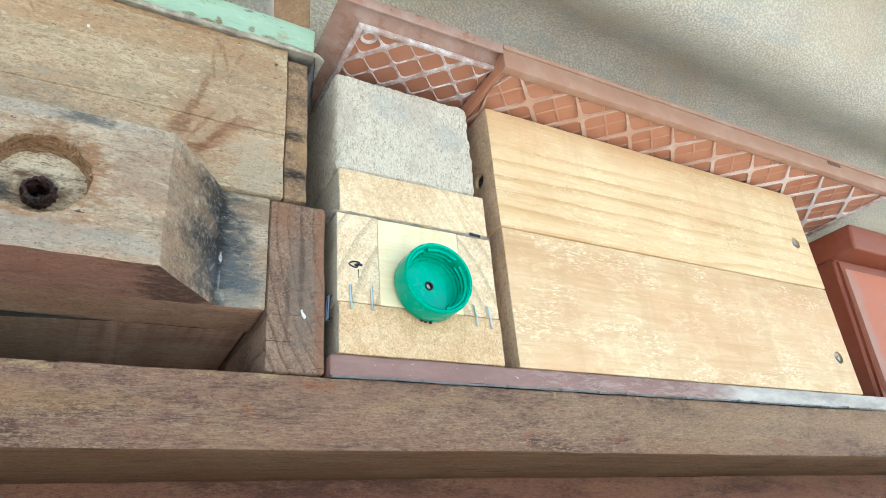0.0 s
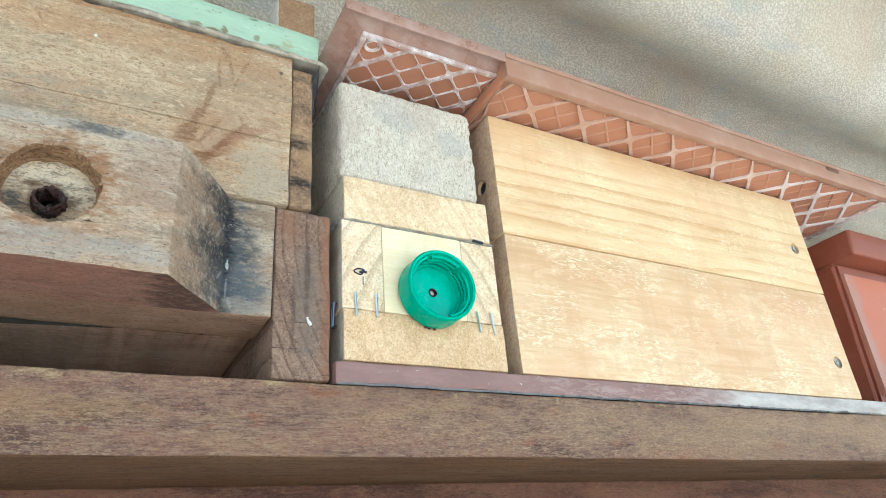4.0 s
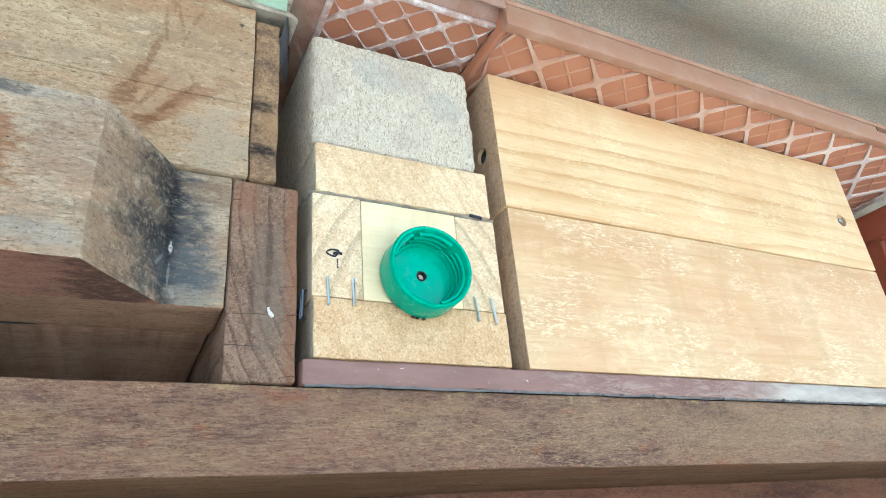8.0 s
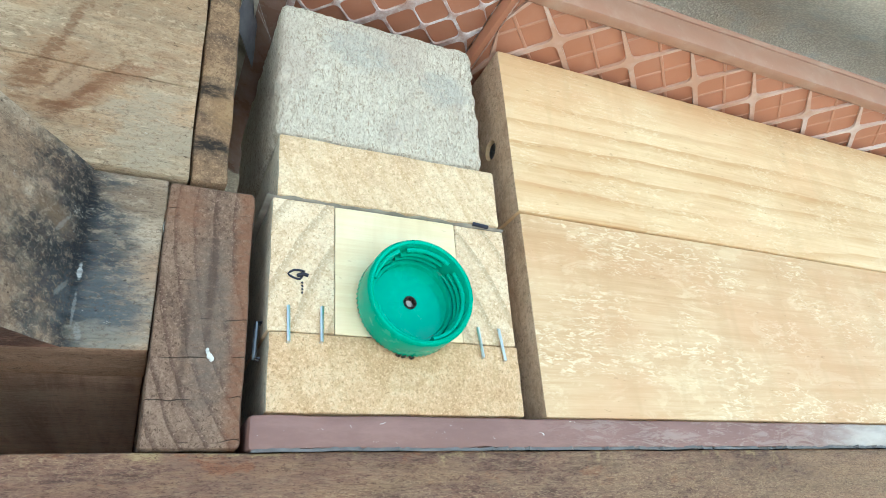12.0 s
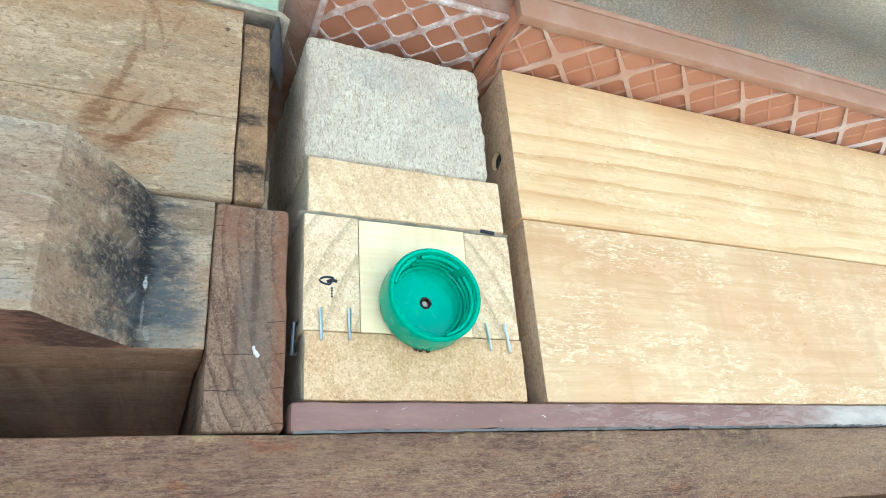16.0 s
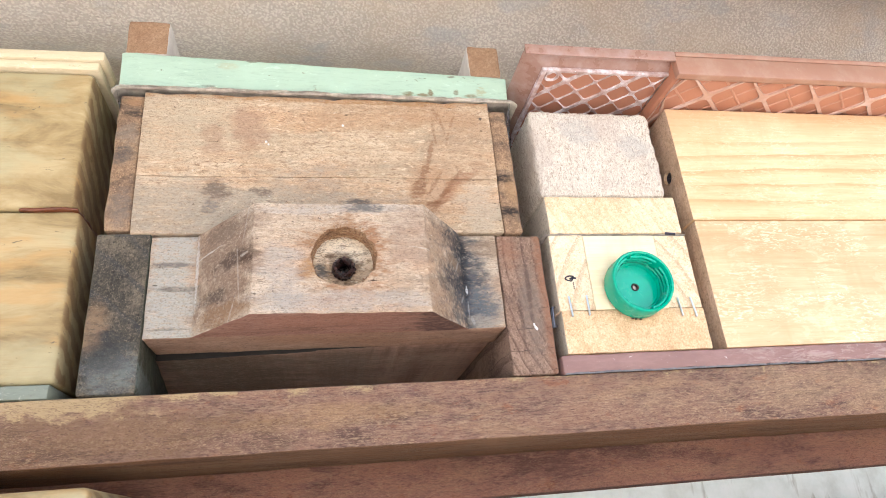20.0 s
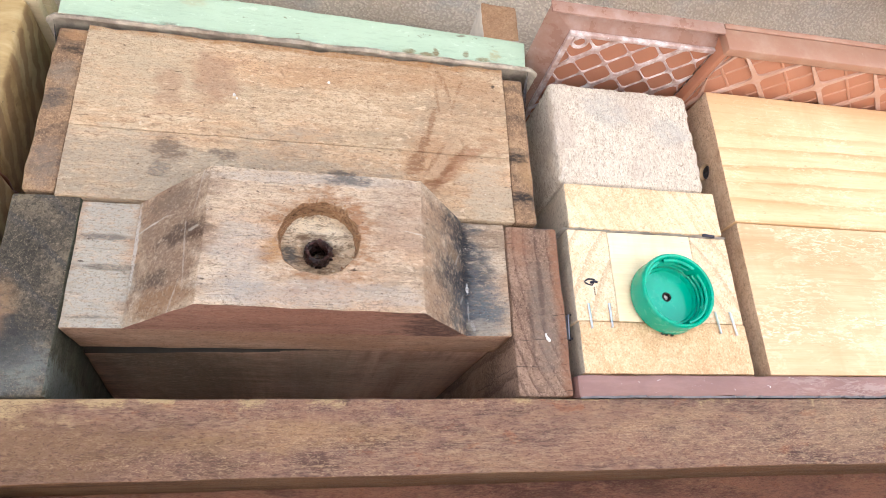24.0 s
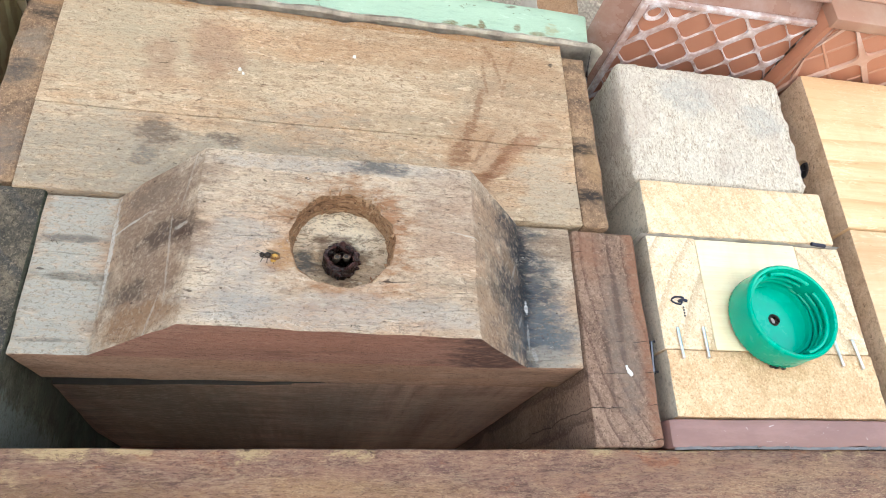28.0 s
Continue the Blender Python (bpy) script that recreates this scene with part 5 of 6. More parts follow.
    for k in range(70):
        a = radians(rnd.gauss(62, 62))
        rr, yy = rnd.uniform(0.0157, 0.0186), rnd.uniform(yf - 0.0004, yf + 0.010)
        rr -= 0.0012 * max(0.0, (yy - yf - 0.002) / 0.008)
        bmesh.ops.create_icosphere(bm, subdivisions=1, radius=1.0, matrix=Matrix.LocRotScale((cc[0] + rr * math.cos(a), yy, cc[1] + rr * math.sin(a)), Euler((rnd.uniform(-0.4, 0.4), a, rnd.uniform(0, 3))), (rnd.uniform(0.0006, 0.0017), rnd.uniform(0.0003, 0.0007), rnd.uniform(0.0003, 0.0006))))
    roughen(bm, 0.0004, 800, 4)
    part("rim_crumbs", bm, M["bored_wall"], hv, "torn brown crumbs on the bore rim", smooth=False)
    # resin tube in the hole
    c2 = (cc[0], cc[1] - 0.0035)
    y = F - 0.0230
    ring = lathe(((0.0066, y + 0.0068), (0.0063, y + 0.0050), (0.0060, y + 0.0035), (0.0058, y + 0.0012), (0.0056, y - 0.0004), (0.0053, y - 0.0013), (0.0048, y - 0.0018), (0.0043, y - 0.0016), (0.0039, y - 0.0004), (0.0037, y + 0.002), (0.0035, y + 0.005), (0.0033, y + 0.012), (0.0, y + 0.013)), c2, 64)
    for v in ring.verts:
        v.co += noise.noise_vector(v.co * 260) * 0.0008 + noise.noise_vector(v.co * 800) * 0.0005
    part("resin_entrance", ring, M["resin"], hv, "glossy dark resin round the entrance")
    bm = bmesh.new()
    rnd = random.Random(5)
    for k in range(30):
        a, rr = rnd.uniform(0, 6.28), rnd.uniform(0.0040, 0.0063)
        bmesh.ops.create_icosphere(bm, subdivisions=2, radius=1.0, matrix=Matrix.LocRotScale((c2[0] + rr * math.cos(a), y + rnd.uniform(-0.0012, 0.003) + max(0, rr - 0.0052) * 1.6, c2[1] + rr * math.sin(a)), Euler((a, 1, a)), [rnd.uniform(0.0004, 0.0009) for _ in range(3)]))
    roughen(bm, 0.0003, 900, 2)
    part("resin_lumps", bm, M["resin"], hv)
    bm = slab(-0.0795, 0.1175, 0.3465, 0.56, 0.1468, 0.163, 0.001, 0.01, 0.0004, 50, 7)
    for v in bm.verts:
        if v.co.y < 0.3965:
            v.co.y += (0.004 + max(0.0, 0.026 * (0.06 - v.co.x) / 0.14)) * (0.3965 - v.co.y) / 0.05
        if v.co.z < 0.150:
            v.co.z += max(0.0, 0.0026 * (0.04 - v.co.x) / 0.12)
        if v.co.x < -0.07:
            v.co.x -= 0.125 * (min(v.co.y, 0.5) - F - 0.002)
    bm.normal_update()
    # the board's front faces carry the gap's shade as colour
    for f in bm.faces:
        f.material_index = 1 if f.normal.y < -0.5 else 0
    part("floor_board", bm, [M["floor_under"], M["gap_shade"]], hv, "dark brown underside of the hive floor")
    # unseen board, added to stop light from behind reaching the hive's inside
    part("unseen_back_panel", slab(-0.105, 0.1235, 0.5605, 0.575, 0.1162, 0.3005, 0.001), M["cavity"], hv)
    bm = bmesh.new()
    for dx, dz, r in ((0.0, 0.0, 0.0009), (0.0006, -0.0008, 0.0008), (-0.0006, 0.0011, 0.0006), (-0.0009, 0.0021, 0.0005)):
        bmesh.ops.create_icosphere(bm, subdivisions=2, radius=1.0, matrix=Matrix.LocRotScale((0.1352 + dx, F - 0.0006, 0.1436 + dz), None, (r, 0.0005, r * 1.1)))
    roughen(bm, 0.00025, 1500, 3)
    part("white_dab", bm, M["white_dab"], hv)
    for px, pz, r in ((0.0270, 0.2790, 0.0009), (-0.0195, 0.2660, 0.0008), (-0.018, 0.264, 0.0006)):
        part("white_dab", lathe(((0.0, F - 0.0026), (r * 0.7, F - 0.0024), (r, F - 0.0014)), (px, pz), 10), M["white_dab"], hv)
    # mint green lid board with a film under it
    bm = prism(((-0.1075, 0.3030), (0.1385, 0.3012), (0.1390, 0.3215), (-0.1080, 0.3300)), F - 0.0012, 0.45, 0.001)
    cut_up(bm, 0.008, (0, 2))
    roughen(bm, 0.0005, 90, 3)
    single("lid_board", bm, M["mint"], (0.015, 0.38, 0.302), "chipped mint green painted board covering the old hive", "board")
    bm = bmesh.new()
    rows = []
    for i in range(101):
        x = -0.1100 + 0.2530 * i / 100
        wob = noise.noise(Vector((x * 55, 1, 0)))
        w2 = noise.noise(Vector((x * 180, 5, 0)))
        end = max(0.0, (abs(x - 0.0165) - 0.1215) / 0.005)
        z = 0.3026 - 0.0016 * i / 100 - 0.0035 * end * end
        out = 0.0045 + 0.0018 * wob
        rows.append([bm.verts.new((x, yy, zz)) for yy, zz in (
            (0.42, z), (F - 0.001, z), (F - out, z + 0.0004 + 0.0006 * w2), (F - out - 0.0005, z - 0.0010 + 0.0006 * w2), (F - out + 0.001, z - 0.0018 - 0.0008 * wob), (F - 0.001, z - 0.0010), (0.42, z - 0.001))])
    for a, b in zip(rows, rows[1:]):
        for k in range(6):
            bm.faces.new((a[k], b[k], b[k + 1], a[k + 1]))
    bmesh.ops.solidify(bm, geom=bm.faces[:], thickness=0.0003)
    film = thing("plastic_film", (0.015, 0.37, 0.302), "cloudy cream plastic film folded under the lid board", "plastic film")
    part("folded_strip", bm, M["film"], film)
    for s, x0, x1 in ((1, 0.1385, 0.1450), (-1, -0.1075, -0.1110)):
        bm = bmesh.new()
        flap = []
        for k in range(7):
            zz = 0.3005 - 0.0032 * k
            flap.append([bm.verts.new((x0 + (x1 - x0) * j / 3 - s * 0.0007 * k * (3 - j) / 3 + 0.0006 * noise.noise(Vector((k * 0.8, j, s))), F - 0.004 + 0.008 * j + 0.001 * k, zz - 0.002 * j / 3)) for j in range(4)])
        for a, b in zip(flap, flap[1:]):
            for j in range(3):
                bm.faces.new((a[j], a[j + 1], b[j + 1], b[j]))
        bmesh.ops.solidify(bm, geom=bm.faces[:], thickness=0.0003)
        part("corner_flap", bm, M["grey_film"], film, "glossy grey film corner")
    for x0, x1, z0, z1, s in ((-0.1065, -0.0815, 0.3302, 0.3560, 1), (0.1140, 0.1365, 0.3224, 0.3490, 2)):
        bm = slab(x0, x1, F - 0.0005, 0.40, z0, z1, 0.0016, 0.006, 0.0005, 120, s)
        for f in bm.faces:
            f.material_index = 0 if f.normal.y < -0.5 else 1
        single("wood_block", bm, [M["block_top"], M["blockside"]], ((x0 + x1) / 2, 0.36, z0), "small brown sawn wood block on the lid board", "wood block", group="blocks on the lid")


# ---- the left pine hive ----
def build_left_hive():
    hv = thing("stained_pine_hive", (-0.28, 0.42, 0.123), "yellow stained pine hive box of two boards", "beehive")
    part("upper_board", slab(-0.44, -0.1225, F, 0.50, 0.2210, 0.3140, 0.004, 0.02, 0.0006, 50, 1, 3), M["pine_left"], hv)
    part("lower_board", slab(-0.44, -0.1185, F, 0.50, 0.1235, 0.2200, 0.004, 0.02, 0.0006, 50, 2, 3), M["pine_left"], hv)
    bm = slab(-0.1500, -0.1200, F - 0.0002, 0.47, 0.2196, 0.2214, 0.0006, 0.002, 0.0009, 260, 8)
    part("resin_seam", bm, M["propolis"], hv, "red-brown resin squeezed from the seam")
    lid = thing("hive_lid", (-0.28, 0.42, 0.314), "thin cream painted two-layer lid on the stained hive", "lid")
    part("sheet", slab(-0.45, -0.1165, F - 0.004, 0.51, 0.3205, 0.3270, 0.0012, 0.03, 0.0005, 60, 3), M["lidwood"], lid)
    part("inner_rim", slab(-0.445, -0.1195, F - 0.002, 0.505, 0.3145, 0.3203, 0.0010, 0.03, 0.0005, 60, 4), M["lidwood"], lid)
    single("base_strip", slab(-0.44, -0.121, F + 0.001, 0.48, 0.1160, 0.1232, 0.001, 0.02, 0.0005, 80, 5), M["greenbase"], (-0.28, 0.4, 0.116), "grey-green painted board under the stained hive", "board")
    # lower pine box, its top just under the shelf
    lb = thing("lower_stand", (-0.25, 0.34, -1.05), "plain timber stand below the shelf", "stand")
    part("plank", slab(-0.42, -0.08, 0.285, 0.395, -0.160, -0.125, 0.002), M["bearer"], lb)
    for x in (-0.41, -0.13):
        part("leg", slab(x, x + 0.04, 0.32, 0.36, -1.05, -0.1602, 0.002), M["bearer"], lb)
    single("lower_pine_box", slab(-0.40, -0.0900, 0.2920, 0.388, -0.1248, 0.0715, 0.004, 0.04, 0.0005, 50, 6, 3), M["pine_left"], (-0.25, 0.34, -0.125), "pale pine hive box on a stand below the shelf", "beehive")


# ---- the plastic tray ----
def ribs(x0, x1, y0, y1, z, drop, width, pitch, shift):
    """Crossing diagonal ribs hanging below the plane z, clipped to the bounds, as one lattice."""
    bm = bmesh.new()
    for s in (1, -1):
        k0 = int((x0 - abs(y1 - y0) - 1) / pitch) - 2
        for k in range(k0, k0 + int(3.5 / pitch)):
            # line x = shift + k*pitch + s*(y - 0.298)
            c = shift + k * pitch
            a, b = y0, y1
            xa, xb = c + s * (a - 0.298), c + s * (b - 0.298)
            lo, hi = (a, b)
            if s > 0:
                lo, hi = max(a, x0 - c + 0.298), min(b, x1 - c + 0.298)
            else:
                lo, hi = max(a, c - x1 + 0.298), min(b, c - x0 + 0.298)
            if hi - lo < 0.002:
                continue
            p, q = Vector((c + s * (lo - 0.298), lo, z)), Vector((c + s * (hi - 0.298), hi, z))
            d = (q - p).normalized()
            side = Vector((-d.y, d.x, 0)) * width / 2
            top = [p - side * 1.5, q - side * 1.5, q + side * 1.5, p + side * 1.5]
            bot = [p - side * 0.7, q - side * 0.7, q + side * 0.7, p + side * 0.7]
            T = [bm.verts.new(v) for v in top]
            zz = drop * (1.0 if s > 0 else 0.97)
            B = [bm.verts.new(v - Vector((0, 0, zz))) for v in bot]
            bm.faces.new(B[::-1])
            for i in range(4):
                bm.faces.new((T[i], T[(i + 1) % 4], B[(i + 1) % 4], B[i]))
    bmesh.ops.recalc_face_normals(bm, faces=bm.faces)
    return bm


def lattice(x0, x1, y0, y1, z, drop, pitch, shift, wide, thin, split, rnd, cross):
    """A diagonal grid with rounded openings below the plane z. wide, cross, thin: half the width of the main ribs, of those across them and of in-between ribs; split: whether cells are quartered."""
    bm = bmesh.new()
    n = 2 if split else 1
    s = pitch / math.sqrt(2) / n
    r2 = math.sqrt(0.5)
    o = Vector((shift, 0.298, 0))
    e1, e2 = Vector((r2, r2, 0)), Vector((-r2, r2, 0))

    def place(p, q, zz):
        v = o + e1 * p + e2 * q
        return bm.verts.new((min(max(v.x, x0), x1), min(max(v.y, y0), y1), zz))

    for i in range(-40, 41):
        for j in range(-40, 41):
            c = o + e1 * ((i + 0.5) * s) + e2 * ((j + 0.5) * s)
            if not (x0 - s < c.x < x1 + s and y0 - s < c.y < y1 + s):
                continue
            lo_p = wide if i % n == 0 else thin
            hi_p = wide if (i + 1) % n == 0 else thin
            lo_q = cross if j % n == 0 else thin
            hi_q = cross if (j + 1) % n == 0 else thin
            pa, pb, qa, qb = i * s + lo_p, (i + 1) * s - hi_p, j * s + lo_q, (j + 1) * s - hi_q
            inner, outer = [], []
            for cp, cq, a0 in ((pb - rnd, qb - rnd, 0), (pa + rnd, qb - rnd, 90), (pa + rnd, qa + rnd, 180), (pb - rnd, qa + rnd, 270)):
                for k in range(5):
                    a = radians(a0 + 22.5 * k)
                    p, q = cp + rnd * math.cos(a), cq + rnd * math.sin(a)
                    inner.append((p, q))
                    m = max(abs((p - (i + 0.5) * s) / (s / 2)), abs((q - (j + 0.5) * s) / (s / 2)))
                    if k == 2:
                        outer.append((i * s if a0 in (90, 180) else (i + 1) * s, j * s if a0 > 100 else (j + 1) * s))
                        continue
                    outer.append(((i + 0.5) * s + (p - (i + 0.5) * s) / m, (j + 0.5) * s + (q - (j + 0.5) * s) / m))
            A = [place(p, q, z - drop) for p, q in inner]
            U = [place(p + (0.0002 if p < (i + 0.5) * s else -0.0002), q + (0.0002 if q < (j + 0.5) * s else -0.0002), z + 0.0003) for p, q in inner]
            O = [place(p, q, z - drop * 0.97) for p, q in outer]
            for k in range(20):
                l = (k + 1) % 20
                bm.faces.new((A[k], A[l], O[l], O[k]))
                bm.faces.new((A[k], U[k], U[l], A[l]))
    bmesh.ops.remove_doubles(bm, verts=bm.verts, dist=0.00002)
    bmesh.ops.dissolve_degenerate(bm, edges=bm.edges, dist=0.00002)
    bmesh.ops.recalc_face_normals(bm, faces=bm.faces)
    return bm


def build_tray():
    tr = thing("plastic_tray", (0.4, 0.40, 0.3016), "terracotta plastic tray, ribbed underside, laid over the hives", "tray")
    yf, zt, x0, xd, x1 = 0.2765, 0.3200, 0.1420, 0.2465, 0.662
    # front lip and end lip
    part("front_lip", slab(x0, xd + 0.0005, yf - 0.0016, yf, 0.3135, zt + 0.0012, 0.0006, 0.02, 0.0003, 60, 1), M["terra_pale"], tr)
    part("front_lip", slab(xd + 0.0008, x1, yf - 0.0018, yf, 0.3176, zt + 0.0012, 0.0006, 0.02, 0.0003, 60, 1), M["terra_edge"], tr, "dusty brown lip of the tray")
    part("right_plate", slab(xd, x1, yf + 0.0012, 0.50, 0.3042, zt, 0.0008, 0.03, 0.0003, 40, 2), M["terra"], tr, "terracotta plate")
    part("front_edge", slab(xd, x1, yf - 0.0012, yf + 0.0048, 0.3028, 0.3174, 0.0006, 0.02, 0.0003, 60, 1), M["terra_edge"], tr, "dusty terracotta front edge of the tray")
    slot = slab(0.572, 0.589, yf - 0.0017, yf + 0.0002, 0.3132, 0.3168, 0.0005)
    part("slot", slot, M["slot"], tr, "dark slot in the edge")
    part("end_border", slab(x1 - 0.0065, x1 + 0.0012, yf + 0.0050, 0.48, 0.3026, 0.3041, 0.0005, 0.02, 0.0003, 60, 8), M["ribs_white"], tr, "whitish limescaled end border")
    part("lattice", lattice(xd + 0.003, x1, yf + 0.0045, 0.40, 0.3045, 0.0017, 0.0437, 0.28, 0.0015, 0, False, 0.004, 0.0013), M["ribs"], tr, "faded diagonal ribs")
    part("fine_lattice", ribs(xd + 0.003, x1, yf + 0.0048, 0.46, 0.3045, 0.0008, 0.0014, 0.0437, 0.28 + 0.0437 / 2), M["terra_line"], tr)
    # recessed left end with sloping walls
    bm = bmesh.new()
    ox0, oy0, ix0, iy0, zi = x0, yf, x0 + 0.0150, yf + 0.0100, 0.3122
    P = [bm.verts.new(p) for p in ((ox0, 0.48, zt), (ox0, oy0, zt), (xd, oy0, zt), (ix0, 0.48, zi), (ix0, iy0, zi), (xd, iy0, zi), (xd, 0.48, zi), (xd, 0.48, zt))]
    for q in ((0, 1, 4, 3), (1, 2, 5, 4), (3, 4, 5, 6), (0, 7, 2, 1), (2, 7, 6, 5), (0, 3, 6, 7)):
        bm.faces.new([P[i] for i in q])
    bmesh.ops.recalc_face_normals(bm, faces=bm.faces)
    bmesh.ops.bevel(bm, geom=[e for e in bm.edges if e.calc_length() > 0.02], offset=0.0008, segments=2, affect='EDGES')
    part("left_pan", bm, M["terra_pale"], tr, "faded recessed end of the tray")
    part("pan_floor", slab(ix0 + 0.0005, xd, iy0 + 0.0003, 0.47, zi - 0.0005, zi + 0.001, 0.0), M["terra"], tr)
    part("lattice", lattice(ix0 + 0.002, xd - 0.0003, iy0 + 0.001, 0.40, zi - 0.0007, 0.0008, 0.0420, 0.192 - 0.0150, 0.0014, 0.00022, True, 0.0028, 0.0006), M["ribs_white"], tr, "whitish limescaled diagonal ribs")
    part("pan_border", slab(ix0 - 0.0006, xd, iy0 - 0.0006, iy0 + 0.0022, zi - 0.0022, zi + 0.0004, 0.0004, 0.01, 0.0002, 90, 3), M["ribs_white"], tr)
    part("pan_border", slab(ix0 - 0.0006, ix0 + 0.0026, iy0 + 0.0023, 0.40, zi - 0.0022, zi + 0.0004, 0.0004, 0.01, 0.0002, 90, 4), M["ribs_white"], tr)
    bm = lathe(((0.0028, 0.0), (0.0034, 0.0012), (0.0045, 0.0018), (0.0052, 0.0012), (0.0056, 0.0)), (0, 0), 24)
    bmesh.ops.rotate(bm, verts=bm.verts, cent=(0, 0, 0), matrix=Matrix.Rotation(radians(-90), 3, 'X'))
    bmesh.ops.translate(bm, verts=bm.verts, vec=(ix0 + 0.008, iy0 + 0.007, zi))
    part("corner_foot", bm, M["ribs_white"], tr)


def build_planter():
    pl = thing("planter", (0.82, 0.42, 0.1268), "red-brown terracotta plastic planter standing on the board", "planter")
    bm = bmesh.new()
    lo = [(0.675, 0.356), (0.95, 0.356), (0.95, 0.49), (0.675, 0.49)]
    hi = [(0.656, 0.340), (0.97, 0.340), (0.97, 0.505), (0.656, 0.505)]
    A = [bm.verts.new((*p, 0.1270)) for p in lo]
    B = [bm.verts.new((*p, 0.2700)) for p in hi]
    bm.faces.new(A[::-1])
    bm.faces.new(B)
    for i in range(4):
        bm.faces.new((A[i], A[(i + 1) % 4], B[(i + 1) % 4], B[i]))
    bmesh.ops.bevel(bm, geom=bm.edges[:], offset=0.004, segments=3, affect='EDGES')
    part("body", bm, M["planter"], pl)
    rim = slab(0.654, 0.982, 0.316, 0.518, 0.2700, 0.2935, 0.003, 0, 0, seg=3)
    for v in rim.verts:
        if v.co.z < 0.275:
            v.co.y += 0.004 if v.co.y < 0.4 else -0.004
            v.co.x += 0.003 if v.co.x < 0.8 else -0.003
    part("rim", rim, M["planter"], pl, "thick dusty red rim")
    bm = bmesh.new()
    q = [(0.680, 0.3536, 0.146), (0.94, 0.3536, 0.146), (0.955, 0.3420, 0.258), (0.662, 0.3420, 0.258)]
    fr = [bm.verts.new((x + (0.0015 if x < 0.8 else -0.0015), y - 0.003, z)) for x, y, z in q]
    bk = [bm.verts.new((x, y + 0.004, z)) for x, y, z in q]
    bm.faces.new(fr)
    for i in range(4):
        bm.faces.new((fr[i], bk[i], bk[(i + 1) % 4], fr[(i + 1) % 4]))
    bmesh.ops.recalc_face_normals(bm, faces=bm.faces)
    part("front_panel", bm, M["planter_panel"], pl, "paler orange raised panel, scuffed grey at its edge")


# ---- stingless bees ----
def blob(c, size, turn=(0, 0, 0), level=2):
    bm = bmesh.new()
    bmesh.ops.create_icosphere(bm, subdivisions=level, radius=1.0, matrix=Matrix.LocRotScale(c, Euler(turn), size))
    return bm


def build_bee(name, label, laden=False):
    """A bee that looks along its -x, its back up (+z)."""
    bee = thing(name, (0, 0, 0), label, "bee")
    part("head", blob((-0.0016, 0, -0.0001), (0.0007, 0.0009, 0.0008)), M["insect"], bee)
    part("thorax", blob((0, 0, 0), (0.0011, 0.0010, 0.0009)), M["insect"], bee)
    part("abdomen", blob((0.0020, 0, -0.0002), (0.0016, 0.0010, 0.0009)), M["bee_amber"] if laden else M["insect"], bee)
    for s in (1, -1):
        part("eye", blob((-0.0018, s * 0.0007, 0.0), (0.0003, 0.0003, 0.0005)), M["resin"], bee)
        part("antenna", tube([(-0.0021, s * 0.0003, 0.0003), (-0.0027, s * 0.0007, 0.0007), (-0.0034, s * 0.0009, 0.0005)], 0.00009, 5), M["insect"], bee)
        part("wing", blob((0.0014, s * (0.0007 if laden else 0.0019), 0.0009), (0.0021, 0.0008, 0.00007) if laden else (0.0008, 0.0018, 0.00008), (0, 0.1, -s * 0.25)), M["wing"], bee)
        for k, dx in enumerate((-0.0005, 0.0001, 0.0008)):
            part("leg", tube([(dx, s * 0.0006, -0.0004), (dx + (k - 1) * 0.0007, s * 0.0016, -0.0003), (dx + (k - 1) * 0.0012, s * 0.0022, -0.0014)], 0.00012, 5), M["insect"], bee)
        if laden:
            part("pollen_load", blob((0.0018, s * 0.0018, -0.0006), (0.0008, 0.0005, 0.0006)), M["pollen"], bee, "golden pollen load")
    return bee


def face_ring():
    bm = lathe(((0.00080, -0.0006), (0.00088, -0.0009), (0.00100, -0.0008), (0.00106, -0.0005)), (0, -0.0001), 24)
    for v in bm.verts:
        v.co.z *= 0.8
        v.co += noise.noise_vector(v.co * 2600) * 0.00022
    return bm


def build_guard(name, label):
    """The front of a guard bee that looks out along -y."""
    bee = thing(name, (0, 0, 0), label, "bee")
    part("head", blob((0, 0, 0), (0.0014, 0.0008, 0.0012), level=3), M["insect"], bee)
    part("thorax", blob((0, 0.0021, 0), (0.0014, 0.0017, 0.0013)), M["insect"], bee)
    part("face", face_ring(), M["bee_face"], bee, "pale dusty face ring")
    for s in (1, -1):
        part("eye", blob((s * 0.0011, -0.0003, 0.0001), (0.0004, 0.0005, 0.0007)), M["resin"], bee)
        part("antenna", tube([(s * 0.0003, -0.0007, 0.0003), (s * 0.0007, -0.0015, 0.0009), (s * 0.0013, -0.0023, 0.0006)], 0.0001, 5), M["insect"], bee)
    return bee


def build_web():
    """A few strands at the corner of the film."""
    web = thing("cobweb", (0.145, 0.31, 0.275), "fine white cobweb strands between film and grey block", "cobweb")
    for a, c in (((0.1400, 0.309, 0.2955), (0.1512, 0.316, 0.270)), ((0.1405, 0.310, 0.290), (0.1500, 0.318, 0.2775))):
        a, c = Vector(a), Vector(c)
        part("strand", tube([a, (a + c) / 2 + Vector((0, -0.0005, -0.001)), c], 0.00004, 5), M["blockside"], web)


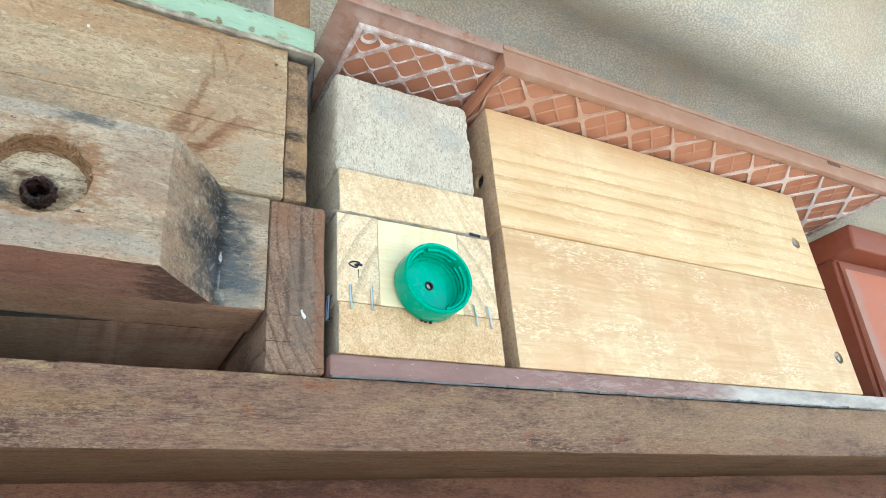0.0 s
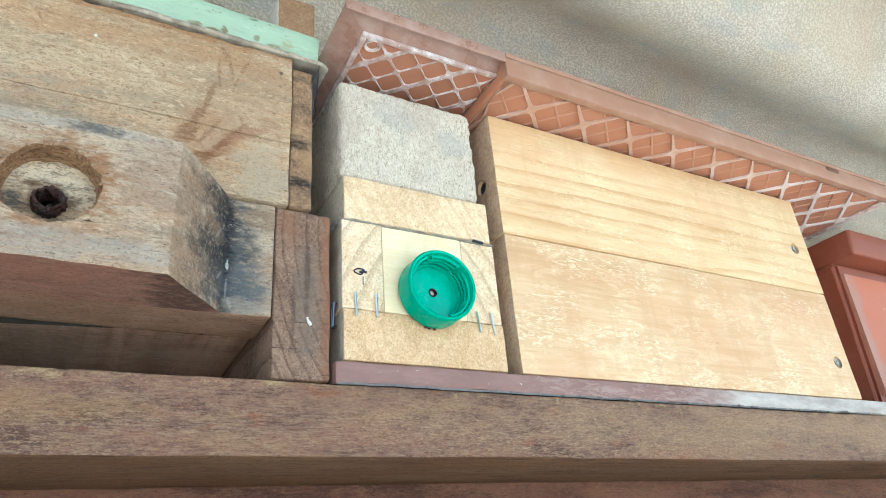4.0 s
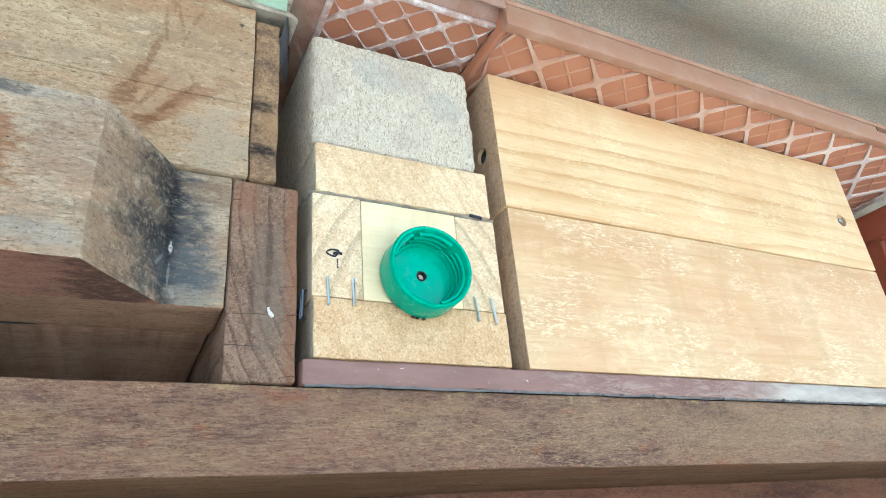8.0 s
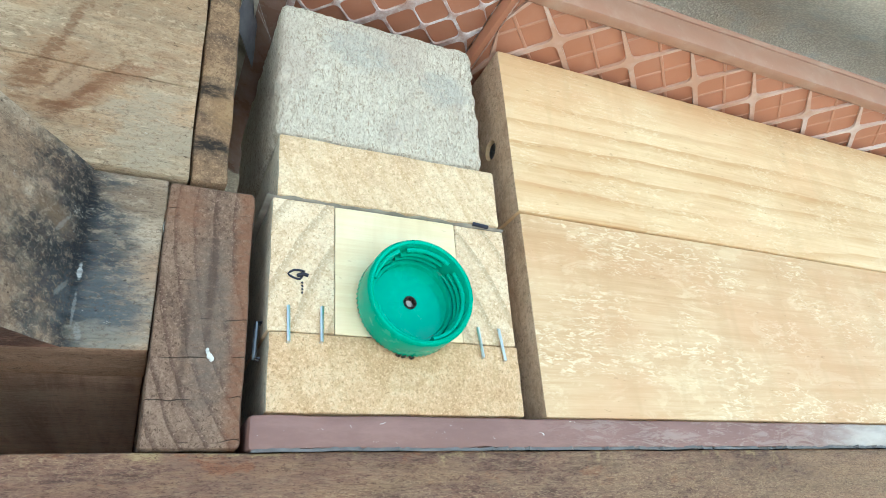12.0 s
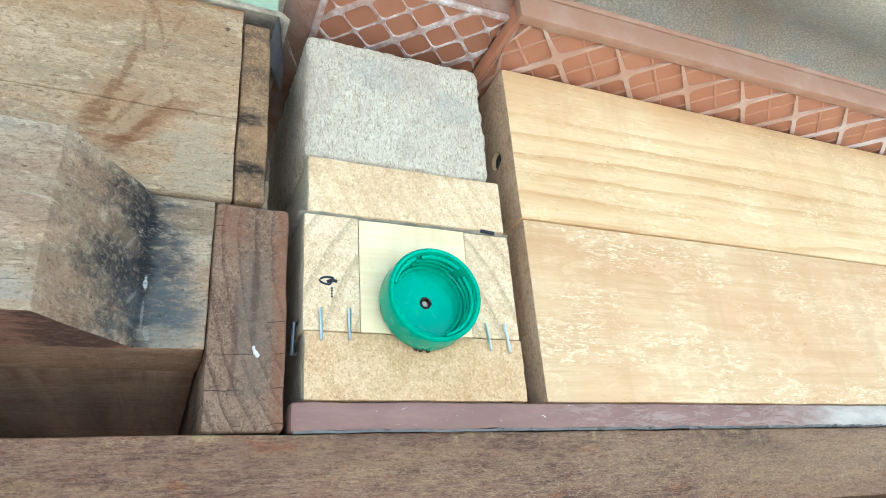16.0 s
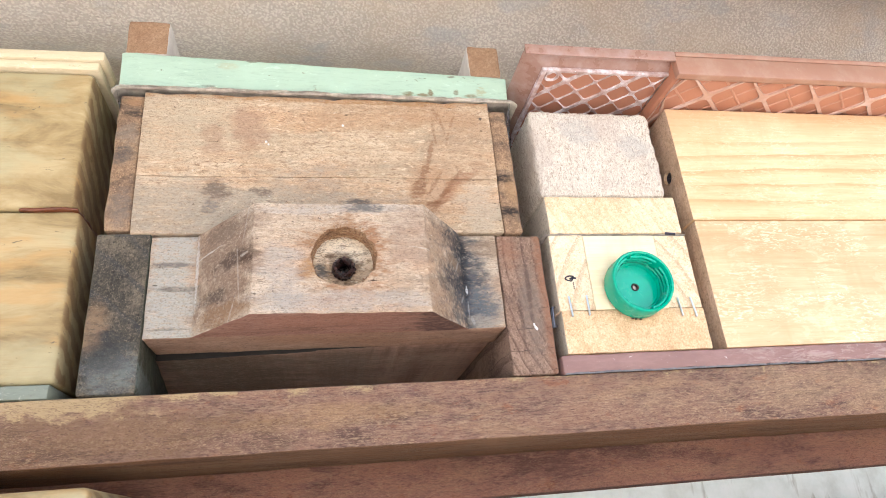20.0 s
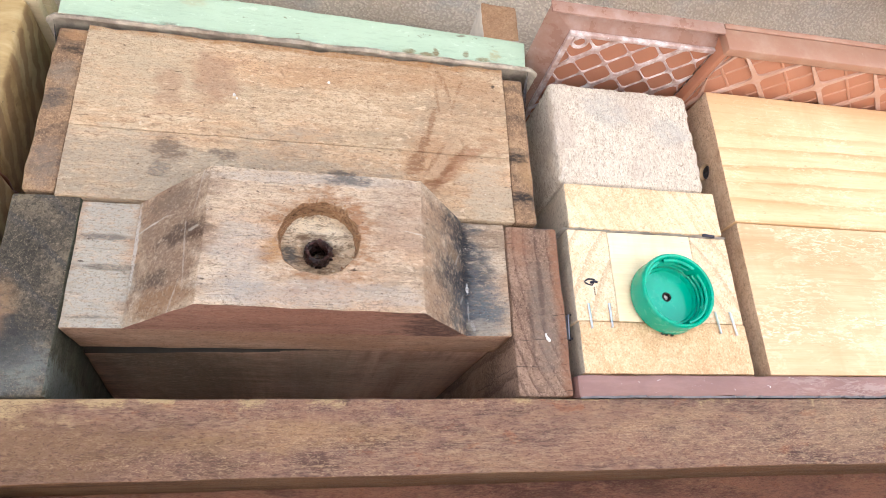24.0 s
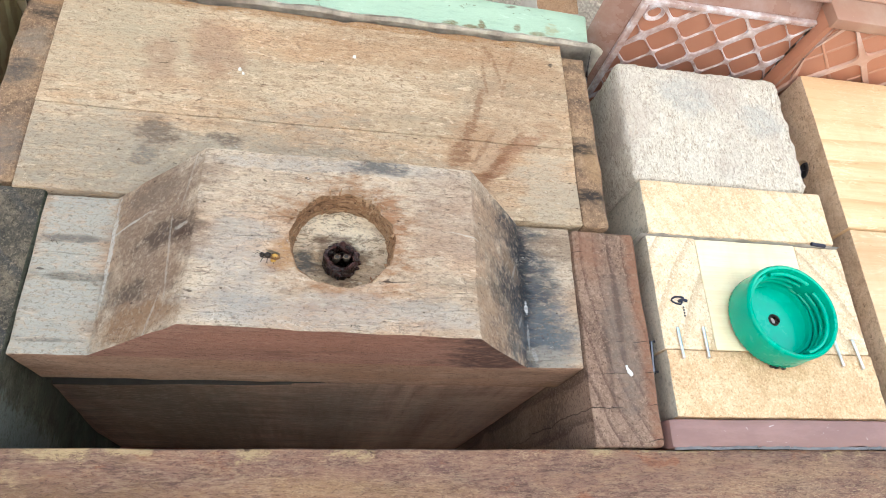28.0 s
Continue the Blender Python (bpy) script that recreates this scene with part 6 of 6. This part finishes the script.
build_setting()
build_shelf()
build_pine_hive()
build_cap_hive()
build_dark_hive()
build_left_hive()
build_tray()
build_planter()
fly = build_bee("flying_bee", "tiny dark stingless bee in flight")
forager = build_bee("forager_bee", "tiny dark bee with golden pollen loads", True)
guard = build_guard("guard_bee", "tiny dark guard bee in the resin entrance")
guard_b = build_guard("guard_bee", "second tiny dark guard bee in the resin entrance")
build_web()


def motions():
    """The insect comes up past the shelf, flits along the pine hive and is off again."""
    off = pose(0.62, 0.26, -0.05)
    walk(fly, [(0.0, off), (22.3, off), (22.7, pose(0.36, 0.24, 0.02, 0, 0, 150)), (22.8, pose(0.30, 0.285, 0.10, 0, 0, 170)), (22.9, pose(0.262, 0.296, 0.134, 0, 5, 180)),
               (23.0, pose(0.2630, 0.300, 0.1275, 0, -10, 120)), (23.1, pose(0.272, 0.285, 0.134, 0, 10, 60)), (23.2, pose(0.278, 0.298, 0.130, 0, 0, 20)),
               (23.4, pose(0.34, 0.25, 0.04, 0, 0, 10)), (23.8, off), (28.0, off)])

    # a forager lands in the recess, walks round the resin and goes in, then one leaves again
    away, inside = pose(-0.06, 0.10, -0.06), pose(0.0245, F - 0.0125, 0.1738, 0, 0, -90)
    walk(forager, [(0.0, away), (26.2, away), (26.35, pose(-0.012, 0.262, 0.150, 0, -20, 190)), (26.45, pose(0.0105, 0.2855, 0.1700, 20, -20, 190)),
                   (26.5, pose(0.0130, 0.2910, 0.1722, 60, 0, 200)), (26.6, pose(0.0130, 0.2912, 0.1712, 60, 10, 205)), (26.7, pose(0.0132, 0.2912, 0.1703, 60, 10, 190)), (26.8, pose(0.0155, 0.2912, 0.1692, 60, 10, 170)),
                   (26.9, pose(0.0175, 0.2912, 0.1684, 60, 0, 165)), (27.0, pose(0.0165, 0.2912, 0.1698, 60, -10, 170)), (27.1, pose(0.0170, 0.2908, 0.1692, 60, -20, 180)),
                   (27.2, pose(0.0235, 0.2855, 0.1725, 30, 0, 240)), (27.3, inside), (27.75, inside), (27.85, pose(0.0250, 0.2780, 0.1790, 0, 30, -50)), (27.9, pose(0.0250, 0.2700, 0.1830, 0, 10, -10)), (28.0, pose(0.0030, 0.2600, 0.1610, 0, 0, 10))])

    # the guards stay deep in the tube at first, then come to its mouth
    rows, rows_b = [], []
    for k in range(57):
        t = 0.5 * k
        deep = 0.0065 if t < 25.0 else 0.0 if t > 25.8 else 0.0025
        side = 0.0011 if t > 27.4 else 0.0
        rows.append((t, pose(0.0245 - side + 0.0004 * math.sin(1.7 * t + 1), F - 0.0238 + deep + 0.0007 * math.sin(2.9 * t), 0.1740 + 0.0004 * math.sin(2.3 * t + 2), 0, 12 * math.sin(1.3 * t), 10 * math.sin(2.1 * t))))
        deep = 0.0080 if t < 27.2 else 0.0
        rows_b.append((t, pose(0.0265 + 0.0003 * math.sin(1.3 * t), F - 0.0236 + deep, 0.1745 + 0.0003 * math.sin(2.0 * t), 0, 10 * math.sin(1.9 * t), 8 * math.sin(1.1 * t))))
    walk(guard, rows)
    walk(guard_b, rows_b)


motions()
